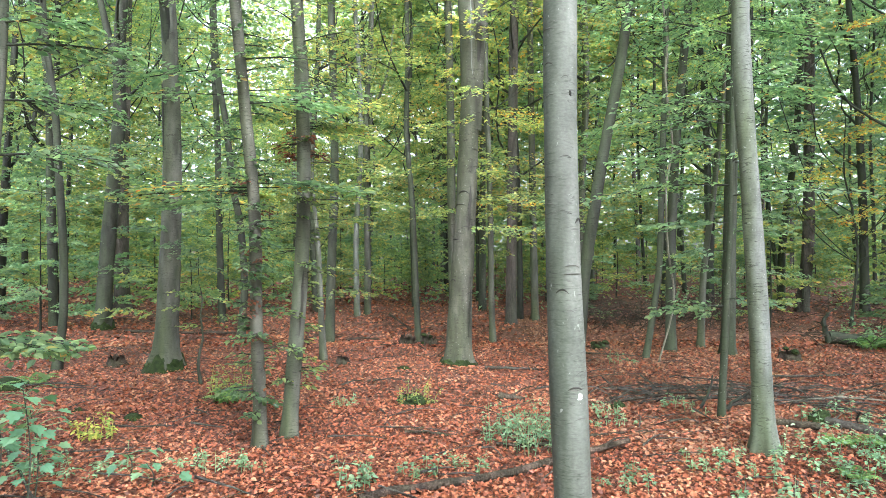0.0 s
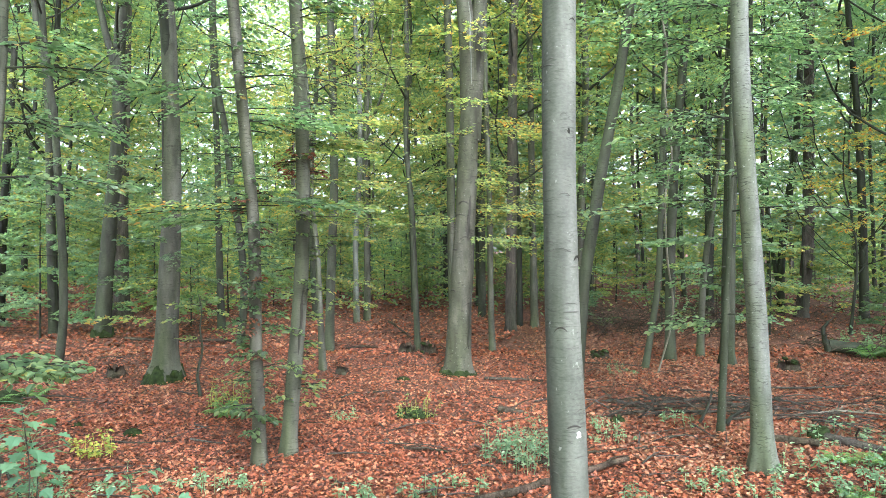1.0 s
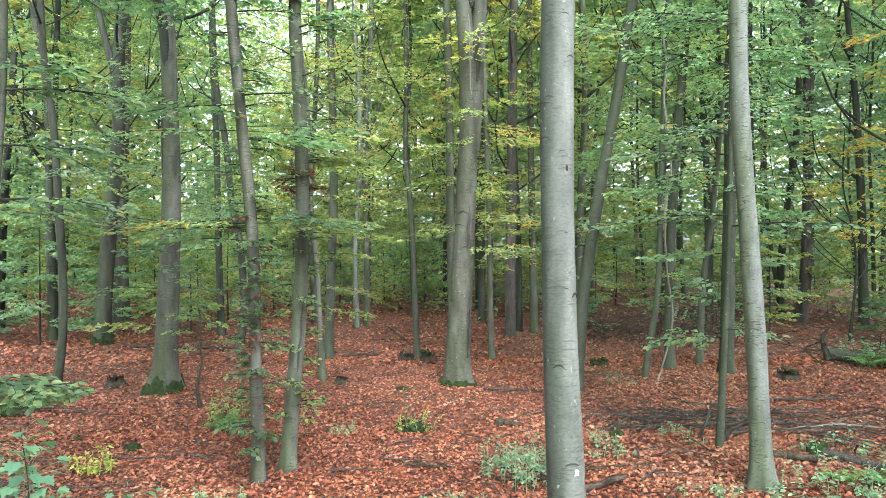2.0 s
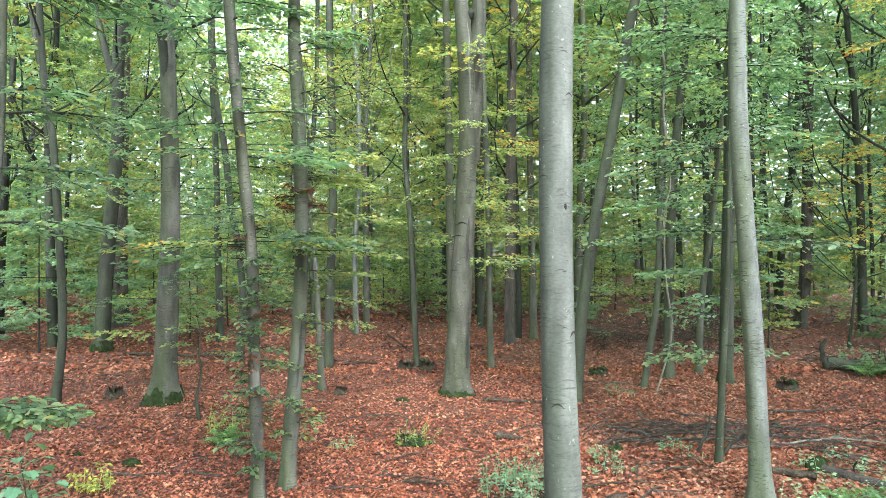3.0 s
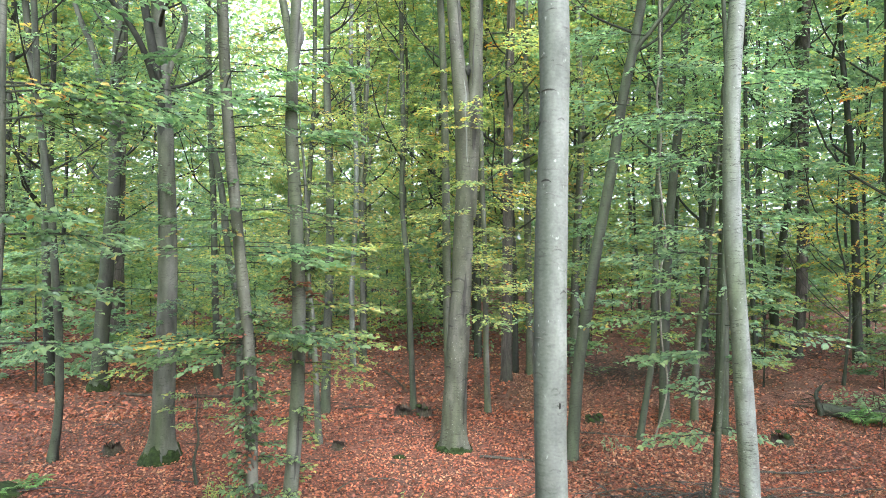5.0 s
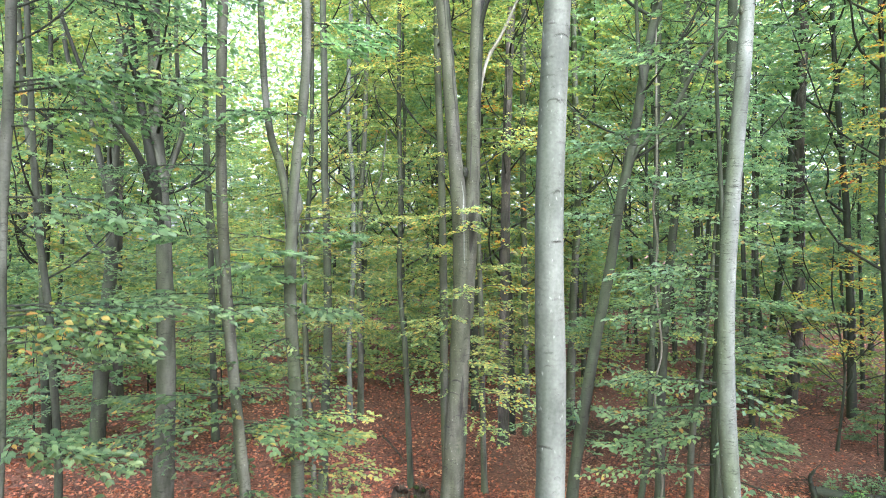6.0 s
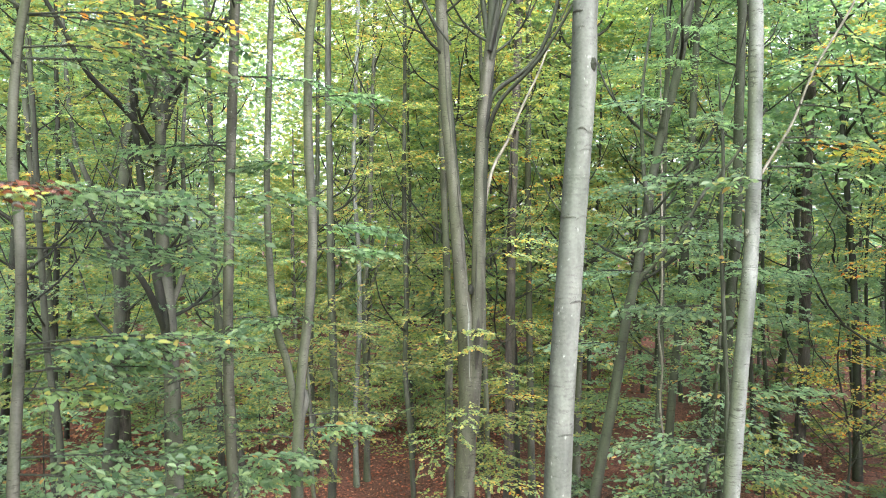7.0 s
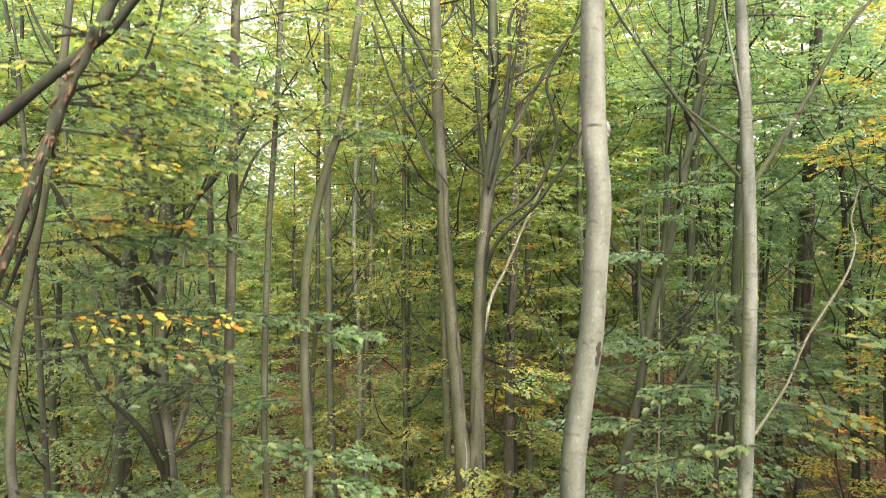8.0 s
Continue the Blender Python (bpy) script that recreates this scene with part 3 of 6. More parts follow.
R_FORK = tree("beech_tree", "stout grey beech forking into several upright stems", [(0.30, 12.90, -0.04), (0.34, 12.90, 1.05), (0.40, 12.90, 2.13), (0.46, 12.90, 3.21), (0.50, 12.90, 4.29), (0.56, 12.90, 5.37), (0.59, 12.92, 6.3)],
              6.4, 0.255, 0.17, BARK_FORK, [
                  ([(0.54, 12.90, 4.6), (0.51, 12.88, 6.0), (0.46, 12.87, 7.0), (0.37, 12.88, 8.0), (0.26, 12.9, 9.4), (0.12, 12.9, 11.0), (0.03, 12.9, 12.6), (-0.06, 12.9, 14.6), (-0.12, 12.9, 17.0), (-0.2, 12.9, 19.5)], 0.172, 0.095, BARK_FORK),
                  ([(0.60, 12.95, 4.6), (0.655, 12.88, 5.7), (0.71, 12.90, 6.7), (0.745, 12.98, 7.6), (0.79, 13.2, 9.3), (0.88, 13.3, 11.2), (1.03, 13.3, 12.5)], 0.165, 0.128, BARK_FORK),
                  ([(1.01, 13.3, 12.3), (1.04, 13.3, 12.68), (1.09, 13.3, 14.0), (1.06, 13.3, 16.1), (1.0, 13.3, 19.0)], 0.13, 0.085, BARK_DUSK),
                  ([(0.86, 13.4, 9.0), (1.08, 13.7, 9.95), (1.42, 13.96, 10.6), (1.82, 14.14, 11.5), (2.14, 14.32, 12.15), (2.43, 14.50, 12.9)], 0.042, 0.022, LICHEN),
                  ([(1.01, 13.21, 12.15), (1.31, 13.21, 13.17), (1.64, 13.21, 13.76), (2.05, 13.21, 14.50), (2.37, 13.21, 15.02), (2.79, 13.21, 15.56), (3.14, 13.21, 16.13)], 0.055, 0.022, BARK_GREEN),
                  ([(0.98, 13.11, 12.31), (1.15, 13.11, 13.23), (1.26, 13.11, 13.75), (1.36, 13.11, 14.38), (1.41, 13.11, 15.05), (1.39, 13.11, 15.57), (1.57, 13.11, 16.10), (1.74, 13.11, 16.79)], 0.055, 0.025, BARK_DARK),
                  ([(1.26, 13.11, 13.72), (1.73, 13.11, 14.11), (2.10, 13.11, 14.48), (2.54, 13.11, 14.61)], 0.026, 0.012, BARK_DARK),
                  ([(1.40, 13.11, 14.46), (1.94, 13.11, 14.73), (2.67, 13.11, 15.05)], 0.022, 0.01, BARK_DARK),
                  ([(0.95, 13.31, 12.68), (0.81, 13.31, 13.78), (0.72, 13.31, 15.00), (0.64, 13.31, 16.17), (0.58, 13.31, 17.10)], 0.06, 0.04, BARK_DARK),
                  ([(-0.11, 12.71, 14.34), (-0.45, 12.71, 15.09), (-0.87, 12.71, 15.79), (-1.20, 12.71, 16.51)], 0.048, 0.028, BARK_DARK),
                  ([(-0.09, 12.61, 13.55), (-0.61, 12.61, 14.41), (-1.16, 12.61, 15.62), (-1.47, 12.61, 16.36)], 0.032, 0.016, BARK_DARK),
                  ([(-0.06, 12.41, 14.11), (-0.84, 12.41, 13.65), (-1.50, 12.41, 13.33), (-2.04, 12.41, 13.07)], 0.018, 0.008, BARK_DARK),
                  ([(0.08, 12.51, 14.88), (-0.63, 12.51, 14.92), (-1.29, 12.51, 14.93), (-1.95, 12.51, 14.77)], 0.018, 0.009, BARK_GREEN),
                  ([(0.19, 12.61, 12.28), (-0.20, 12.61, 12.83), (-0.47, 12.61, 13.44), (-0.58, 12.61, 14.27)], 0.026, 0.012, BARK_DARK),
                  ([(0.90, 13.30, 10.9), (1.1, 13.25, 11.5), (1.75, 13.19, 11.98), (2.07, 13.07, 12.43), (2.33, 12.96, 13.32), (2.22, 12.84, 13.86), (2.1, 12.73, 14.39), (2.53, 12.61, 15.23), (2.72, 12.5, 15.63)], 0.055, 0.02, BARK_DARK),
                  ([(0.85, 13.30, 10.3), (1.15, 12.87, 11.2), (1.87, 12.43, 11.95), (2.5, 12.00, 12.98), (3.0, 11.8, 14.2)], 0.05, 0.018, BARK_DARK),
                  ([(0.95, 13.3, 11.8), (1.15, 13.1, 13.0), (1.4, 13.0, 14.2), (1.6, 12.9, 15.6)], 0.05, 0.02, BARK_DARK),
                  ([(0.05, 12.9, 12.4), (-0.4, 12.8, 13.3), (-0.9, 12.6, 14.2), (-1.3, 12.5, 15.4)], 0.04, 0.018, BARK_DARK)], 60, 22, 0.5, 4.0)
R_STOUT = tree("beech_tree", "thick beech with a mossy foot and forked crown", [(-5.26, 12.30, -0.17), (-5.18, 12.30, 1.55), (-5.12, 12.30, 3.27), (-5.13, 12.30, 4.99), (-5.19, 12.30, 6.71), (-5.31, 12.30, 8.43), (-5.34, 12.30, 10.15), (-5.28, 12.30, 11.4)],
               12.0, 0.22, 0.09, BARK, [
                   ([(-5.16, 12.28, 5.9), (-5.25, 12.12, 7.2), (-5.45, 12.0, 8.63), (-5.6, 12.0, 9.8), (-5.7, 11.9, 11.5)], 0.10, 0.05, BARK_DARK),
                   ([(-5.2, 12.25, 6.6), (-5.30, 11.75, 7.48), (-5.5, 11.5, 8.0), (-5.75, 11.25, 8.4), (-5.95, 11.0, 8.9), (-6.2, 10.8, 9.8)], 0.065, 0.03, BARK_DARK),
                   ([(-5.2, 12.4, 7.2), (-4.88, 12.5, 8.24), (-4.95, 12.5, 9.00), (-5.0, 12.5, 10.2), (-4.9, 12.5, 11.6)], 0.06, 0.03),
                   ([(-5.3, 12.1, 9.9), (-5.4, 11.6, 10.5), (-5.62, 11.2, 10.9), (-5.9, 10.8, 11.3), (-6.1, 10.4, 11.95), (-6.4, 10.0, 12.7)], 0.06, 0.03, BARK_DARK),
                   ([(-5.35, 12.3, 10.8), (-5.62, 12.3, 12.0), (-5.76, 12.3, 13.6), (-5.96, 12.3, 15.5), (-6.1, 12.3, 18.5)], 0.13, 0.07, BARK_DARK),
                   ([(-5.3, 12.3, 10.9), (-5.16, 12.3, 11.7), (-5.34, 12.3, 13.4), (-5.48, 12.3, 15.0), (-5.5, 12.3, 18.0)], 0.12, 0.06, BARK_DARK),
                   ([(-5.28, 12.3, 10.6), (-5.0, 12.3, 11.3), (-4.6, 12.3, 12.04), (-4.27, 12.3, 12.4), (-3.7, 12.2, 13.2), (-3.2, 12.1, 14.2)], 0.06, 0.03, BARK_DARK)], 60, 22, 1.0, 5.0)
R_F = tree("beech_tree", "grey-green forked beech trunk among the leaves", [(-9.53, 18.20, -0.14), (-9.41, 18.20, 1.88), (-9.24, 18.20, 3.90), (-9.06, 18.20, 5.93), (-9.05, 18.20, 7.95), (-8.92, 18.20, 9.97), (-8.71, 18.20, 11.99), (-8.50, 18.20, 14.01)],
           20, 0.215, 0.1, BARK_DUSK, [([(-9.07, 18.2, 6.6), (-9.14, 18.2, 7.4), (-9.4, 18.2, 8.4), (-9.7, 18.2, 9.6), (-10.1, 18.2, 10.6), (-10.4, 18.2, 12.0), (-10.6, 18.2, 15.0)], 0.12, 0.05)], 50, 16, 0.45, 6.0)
R_G = tree("oak_tree", "thick dark brown trunk standing behind the beeches", [(-11.84, 24.00, -0.06), (-11.86, 24.00, 2.06), (-11.84, 24.00, 4.15), (-11.76, 24.00, 7.27)], 20, 0.28, 0.12, BARK_BROWN, (), 40, 14, 0.5, 7.0)
R_H = tree("beech_tree", "slender crooked beech with leafy shoots on its stem", [(-2.08, 7.40, -0.06), (-2.09, 7.40, 0.7), (-2.12, 7.40, 1.34), (-2.15, 7.40, 2.74), (-2.28, 7.40, 4.14), (-2.40, 7.40, 5.54), (-2.46, 7.40, 6.93), (-2.45, 7.40, 8.33), (-2.41, 7.40, 9.73), (-2.36, 7.40, 11.13), (-2.32, 7.40, 12.53), (-2.29, 7.40, 13.92)],
           17, 0.075, 0.045, BARK_FORK, [([(-2.36, 7.4, 11.6), (-2.05, 7.35, 12.3), (-1.6, 7.3, 12.6), (-1.2, 7.3, 12.9)], 0.02, 0.009)], 90, 16, 0.6, 8.0)
R_I = tree("beech_tree", "slender beech leaning at its foot, forked higher up", [(-1.84, 7.80, -0.05), (-1.80, 7.80, 0.7), (-1.77, 7.80, 1.05), (-1.69, 7.80, 2.14), (-1.67, 7.80, 3.23), (-1.70, 7.80, 4.33), (-1.76, 7.80, 5.42), (-1.73, 7.80, 6.3)],
           6.75, 0.096, 0.07, BARK, [
               ([(-1.74, 7.78, 6.3), (-1.66, 7.65, 7.0), (-1.55, 7.60, 7.84), (-1.52, 7.60, 8.7), (-1.57, 7.60, 9.8), (-1.54, 7.60, 11.0), (-1.42, 7.60, 11.68), (-1.3, 7.60, 12.15), (-1.15, 7.60, 12.61), (-1.00, 7.60, 13.40), (-0.87, 7.60, 14.4), (-0.8, 7.6, 16.0)], 0.062, 0.04),
               ([(-1.76, 7.8, 6.4), (-1.88, 7.80, 7.03), (-1.99, 7.80, 7.38), (-2.06, 7.80, 7.9), (-2.11, 7.80, 8.9), (-2.09, 7.80, 10.1), (-2.04, 7.80, 11.4), (-1.95, 7.80, 12.7), (-1.88, 7.80, 14.0), (-1.8, 7.8, 16.0)], 0.05, 0.03),
               ([(-1.2, 7.6, 12.45), (-0.9, 7.5, 12.6), (-0.4, 7.4, 13.0), (0.0, 7.3, 13.3)], 0.018, 0.008)], 70, 18, 0.45, 9.0)
R_J = tree("young_beech", "young beech with flat green layered sprays", [(3.68, 8.60, 0.03), (3.72, 8.60, 0.95), (3.75, 8.60, 1.68), (3.80, 8.60, 2.6), (3.85, 8.65, 4.2), (3.9, 8.7, 6.2), (3.8, 8.7, 8.5)], 10.8, 0.052, 0.02, BARK_GREEN, (), 50, 12, 0.4, 10.0, "tree")
R_K = tree("beech_tree", "grey beech trunk behind the curved one", [(6.13, 14.00, 0.01), (6.16, 14.00, 2.15), (6.21, 14.00, 4.29), (6.23, 14.00, 6.43), (6.40, 14.00, 8.58), (6.43, 14.00, 10.72)], 19, 0.15, 0.07, BARK_GREEN, (), 50, 14, 0.5, 11.0)
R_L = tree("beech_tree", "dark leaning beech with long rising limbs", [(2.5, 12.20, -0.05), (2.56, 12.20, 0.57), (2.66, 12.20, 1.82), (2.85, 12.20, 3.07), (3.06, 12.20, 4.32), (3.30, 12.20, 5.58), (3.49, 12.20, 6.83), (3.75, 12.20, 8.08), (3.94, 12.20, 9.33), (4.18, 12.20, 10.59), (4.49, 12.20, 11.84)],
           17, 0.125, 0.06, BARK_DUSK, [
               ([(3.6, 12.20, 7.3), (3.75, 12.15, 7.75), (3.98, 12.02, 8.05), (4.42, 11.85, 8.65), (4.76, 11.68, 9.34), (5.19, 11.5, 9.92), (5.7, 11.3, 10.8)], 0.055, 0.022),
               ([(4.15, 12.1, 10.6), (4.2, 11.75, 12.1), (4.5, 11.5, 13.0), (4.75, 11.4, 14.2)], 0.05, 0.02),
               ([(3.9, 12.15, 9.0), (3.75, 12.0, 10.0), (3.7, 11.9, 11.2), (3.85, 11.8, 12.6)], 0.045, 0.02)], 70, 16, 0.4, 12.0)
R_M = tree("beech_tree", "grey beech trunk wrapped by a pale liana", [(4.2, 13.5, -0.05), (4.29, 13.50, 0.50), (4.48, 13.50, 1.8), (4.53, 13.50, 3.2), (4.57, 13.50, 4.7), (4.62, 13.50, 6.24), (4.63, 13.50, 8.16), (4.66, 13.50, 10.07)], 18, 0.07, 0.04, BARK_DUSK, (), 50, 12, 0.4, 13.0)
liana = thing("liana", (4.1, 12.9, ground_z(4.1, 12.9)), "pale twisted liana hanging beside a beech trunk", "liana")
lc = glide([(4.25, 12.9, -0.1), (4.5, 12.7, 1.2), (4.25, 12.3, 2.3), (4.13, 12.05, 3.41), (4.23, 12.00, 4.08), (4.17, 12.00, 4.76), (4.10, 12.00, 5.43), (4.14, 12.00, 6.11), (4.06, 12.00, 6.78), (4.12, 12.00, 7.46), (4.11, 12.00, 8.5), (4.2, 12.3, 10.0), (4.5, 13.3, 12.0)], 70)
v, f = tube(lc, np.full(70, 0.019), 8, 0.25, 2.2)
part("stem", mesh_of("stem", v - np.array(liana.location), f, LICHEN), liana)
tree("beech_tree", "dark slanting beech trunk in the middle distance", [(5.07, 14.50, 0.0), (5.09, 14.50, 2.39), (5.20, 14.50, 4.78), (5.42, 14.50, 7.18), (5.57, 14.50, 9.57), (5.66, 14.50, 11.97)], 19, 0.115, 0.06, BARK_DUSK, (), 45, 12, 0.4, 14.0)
tree("larch_tree", "tall straight grey conifer trunk with bare twigs", [(13.10, 23.80, -0.04), (13.35, 23.80, 2.4), (13.40, 23.80, 6.47), (13.41, 23.80, 9.73), (13.52, 23.80, 12.98)], 23, 0.215, 0.12, BARK_BROWN, (), 45, 14, 0.4, 15.0)
tree("beech_tree", "dark double trunk at the back of the glade", [(13.01, 25.00, -0.12), (13.05, 25.00, 2.49), (13.55, 25.00, 6.40), (13.81, 25.00, 10.74)], 20, 0.15, 0.08, BARK_GREEN, [([(13.0, 25.0, 0.3), (12.6, 25.1, 3.5), (12.5, 25.2, 7.0), (12.8, 25.2, 12.0)], 0.09, 0.05)], 45, 12, 0.4, 16.0)
tree("larch_tree", "straight brown trunk with withered shoots", [(2.02, 19.40, 0.04), (2.06, 19.40, 3.11), (2.08, 19.40, 6.17), (2.12, 19.40, 9.24), (2.22, 19.40, 12.31)], 21, 0.165, 0.1, BARK_BROWN, (), 45, 12, 0.4, 17.0)
tree("beech_tree", "pale thin straight trunk in the distance", [(2.90, 20.50, 0.08), (2.83, 20.50, 3.49), (2.78, 20.50, 6.80), (2.74, 20.50, 10.10)], 20, 0.125, 0.07, BARK, (), 40, 12, 0.4, 18.0)
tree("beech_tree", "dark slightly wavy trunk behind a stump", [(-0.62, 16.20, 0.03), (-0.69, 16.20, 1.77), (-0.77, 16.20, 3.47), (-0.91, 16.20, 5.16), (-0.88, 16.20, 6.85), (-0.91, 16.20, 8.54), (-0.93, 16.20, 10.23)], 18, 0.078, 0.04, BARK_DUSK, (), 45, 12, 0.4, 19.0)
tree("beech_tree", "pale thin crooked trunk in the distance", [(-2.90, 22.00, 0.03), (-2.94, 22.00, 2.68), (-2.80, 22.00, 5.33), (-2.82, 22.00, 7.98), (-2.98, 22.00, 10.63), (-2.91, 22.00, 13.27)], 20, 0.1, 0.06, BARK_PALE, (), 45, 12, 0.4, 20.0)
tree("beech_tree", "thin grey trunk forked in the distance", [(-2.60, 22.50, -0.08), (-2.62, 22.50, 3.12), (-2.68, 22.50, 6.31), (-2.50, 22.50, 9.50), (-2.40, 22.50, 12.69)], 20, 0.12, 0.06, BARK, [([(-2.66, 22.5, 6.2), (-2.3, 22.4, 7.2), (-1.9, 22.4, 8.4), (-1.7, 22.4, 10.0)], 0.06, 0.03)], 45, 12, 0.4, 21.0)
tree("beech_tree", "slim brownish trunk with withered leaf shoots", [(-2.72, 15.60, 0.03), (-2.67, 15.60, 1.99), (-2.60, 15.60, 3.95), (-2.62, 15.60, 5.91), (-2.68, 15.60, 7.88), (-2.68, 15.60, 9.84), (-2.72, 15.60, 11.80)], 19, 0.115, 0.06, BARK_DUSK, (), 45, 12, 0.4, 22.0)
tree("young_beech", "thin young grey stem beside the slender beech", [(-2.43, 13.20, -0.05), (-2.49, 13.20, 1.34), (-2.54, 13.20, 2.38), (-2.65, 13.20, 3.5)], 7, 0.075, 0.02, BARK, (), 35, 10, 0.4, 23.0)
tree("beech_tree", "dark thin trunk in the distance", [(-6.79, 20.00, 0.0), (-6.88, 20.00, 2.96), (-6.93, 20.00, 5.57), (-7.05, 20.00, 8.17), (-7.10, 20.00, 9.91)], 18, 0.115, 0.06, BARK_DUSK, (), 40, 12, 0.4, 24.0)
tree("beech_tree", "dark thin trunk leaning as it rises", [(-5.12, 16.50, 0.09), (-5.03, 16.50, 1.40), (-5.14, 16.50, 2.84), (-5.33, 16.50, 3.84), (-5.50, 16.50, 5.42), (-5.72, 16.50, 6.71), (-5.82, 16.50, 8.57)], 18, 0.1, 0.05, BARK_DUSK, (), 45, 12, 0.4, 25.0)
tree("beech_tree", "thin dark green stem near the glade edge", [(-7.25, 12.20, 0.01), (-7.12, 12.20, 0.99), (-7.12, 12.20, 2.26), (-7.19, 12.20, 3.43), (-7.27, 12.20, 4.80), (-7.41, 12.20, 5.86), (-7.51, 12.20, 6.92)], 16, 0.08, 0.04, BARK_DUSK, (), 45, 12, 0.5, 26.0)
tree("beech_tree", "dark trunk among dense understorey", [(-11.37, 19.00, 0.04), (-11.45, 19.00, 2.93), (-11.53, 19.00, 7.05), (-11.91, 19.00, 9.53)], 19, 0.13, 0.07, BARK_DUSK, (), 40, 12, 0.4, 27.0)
tree("young_beech", "thin grey young beech with sparse sprays", [(5.94, 15.00, 0.02), (5.98, 15.00, 1.22), (6.07, 15.00, 2.26), (6.23, 15.00, 3.44)], 9, 0.09, 0.03, BARK, (), 40, 10, 0.4, 28.0)
tree("beech_tree", "thin straight grey stem beside the forked beech", [(1.20, 15.75, -0.03), (1.16, 15.75, 1.70), (1.14, 15.75, 3.44), (1.08, 15.75, 5.18), (1.03, 15.75, 6.91)], 15, 0.078, 0.04, BARK, (), 40, 10, 0.5, 29.0)
tree("beech_tree", "slim grey stem close behind the forked beech", [(0.3, 15.8, 0.0), (0.24, 15.80, 1.5), (0.21, 15.80, 3.09), (0.18, 15.80, 5.70), (0.12, 15.80, 8.32), (0.02, 15.80, 10.93)], 19, 0.115, 0.06, BARK, (), 40, 12, 0.4, 30.0)
R_SAP = tree("young_beech", "thin crooked beech sapling beside the mossy trunk", [(-4.1, 11.0, -0.03), (-4.14, 11.0, 0.35), (-4.06, 11.0, 0.75), (-4.1, 11.0, 1.1)], 1.75, 0.03, 0.008, BARK_GREEN, (), 26, 9, 0.3, 32.0)
R_Z = tree("beech_tree", "crooked thin beech with long leafy side sprays", [(-4.25, 5.95, 0.0), (-4.2, 5.93, 2.0), (-4.02, 5.9, 4.0), (-3.98, 5.9, 6.2), (-3.9, 5.9, 7.5), (-3.88, 5.9, 8.6), (-3.95, 5.9, 9.3), (-3.88, 5.9, 10.3), (-3.7, 5.9, 11.2), (-3.55, 5.9, 12.0)], 15, 0.075, 0.03, BARK, (), 70, 14, 0.5, 31.0)


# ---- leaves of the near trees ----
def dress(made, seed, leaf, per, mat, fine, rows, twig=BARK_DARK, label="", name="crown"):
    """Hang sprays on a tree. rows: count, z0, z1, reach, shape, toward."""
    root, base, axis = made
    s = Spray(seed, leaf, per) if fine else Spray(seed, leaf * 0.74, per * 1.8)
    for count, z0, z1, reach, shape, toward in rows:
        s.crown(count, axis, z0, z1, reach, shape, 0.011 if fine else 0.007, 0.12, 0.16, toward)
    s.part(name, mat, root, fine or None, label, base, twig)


grow = random.Random(33)


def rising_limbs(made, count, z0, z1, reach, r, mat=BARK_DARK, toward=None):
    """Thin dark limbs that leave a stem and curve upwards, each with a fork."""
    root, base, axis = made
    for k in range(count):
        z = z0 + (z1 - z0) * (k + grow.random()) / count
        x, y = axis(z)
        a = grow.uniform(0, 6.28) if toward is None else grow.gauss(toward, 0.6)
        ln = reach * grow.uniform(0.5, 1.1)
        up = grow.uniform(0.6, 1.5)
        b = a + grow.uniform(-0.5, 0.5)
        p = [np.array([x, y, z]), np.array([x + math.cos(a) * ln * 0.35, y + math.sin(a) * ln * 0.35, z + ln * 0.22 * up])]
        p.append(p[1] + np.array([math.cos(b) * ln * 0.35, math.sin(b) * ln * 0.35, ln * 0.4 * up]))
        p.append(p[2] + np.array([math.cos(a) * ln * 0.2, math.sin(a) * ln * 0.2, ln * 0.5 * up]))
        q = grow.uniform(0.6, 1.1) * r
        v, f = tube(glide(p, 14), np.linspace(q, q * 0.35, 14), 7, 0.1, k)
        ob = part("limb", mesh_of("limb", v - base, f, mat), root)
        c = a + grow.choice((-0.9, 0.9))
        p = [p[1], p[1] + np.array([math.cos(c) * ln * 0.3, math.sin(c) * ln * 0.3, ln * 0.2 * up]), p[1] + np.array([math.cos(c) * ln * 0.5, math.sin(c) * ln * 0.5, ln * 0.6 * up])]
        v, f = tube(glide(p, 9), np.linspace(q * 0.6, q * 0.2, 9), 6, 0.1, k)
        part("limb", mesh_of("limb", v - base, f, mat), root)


def upper(made, pairs):
    """The same tree followed along one of its upper stems: heights with x and y."""
    z, x, y = zip(*pairs)
    return made[0], made[1], lambda h: (float(np.interp(h, z, x)), float(np.interp(h, z, y)))


C_LEFT = upper(R_FORK, [(5.5, 0.52, 12.89), (7, 0.46, 12.87), (8, 0.37, 12.88), (9.4, 0.26, 12.9), (11, 0.12, 12.9), (14.6, -0.06, 12.9), (19, -0.2, 12.9)])
C_RIGHT = upper(R_FORK, [(5.7, 0.655, 12.88), (6.7, 0.71, 12.9), (7.6, 0.745, 12.98), (9.3, 0.79, 13.2), (11.2, 0.88, 13.3), (12.7, 1.04, 13.3), (19, 1.0, 13.3)])
E_TOP = upper(R_STOUT, [(6, -5.2, 12.3), (10, -5.34, 12.3), (13, -5.6, 12.3), (18, -5.9, 12.3)])
rising_limbs(C_LEFT, 9, 11.8, 17, 1.7, 0.032)
rising_limbs(C_RIGHT, 10, 12.0, 17, 1.8, 0.034)
rising_limbs(E_TOP, 16, 6.5, 16, 2.8, 0.045)
rising_limbs(R_L, 10, 7.0, 15, 2.2, 0.035)
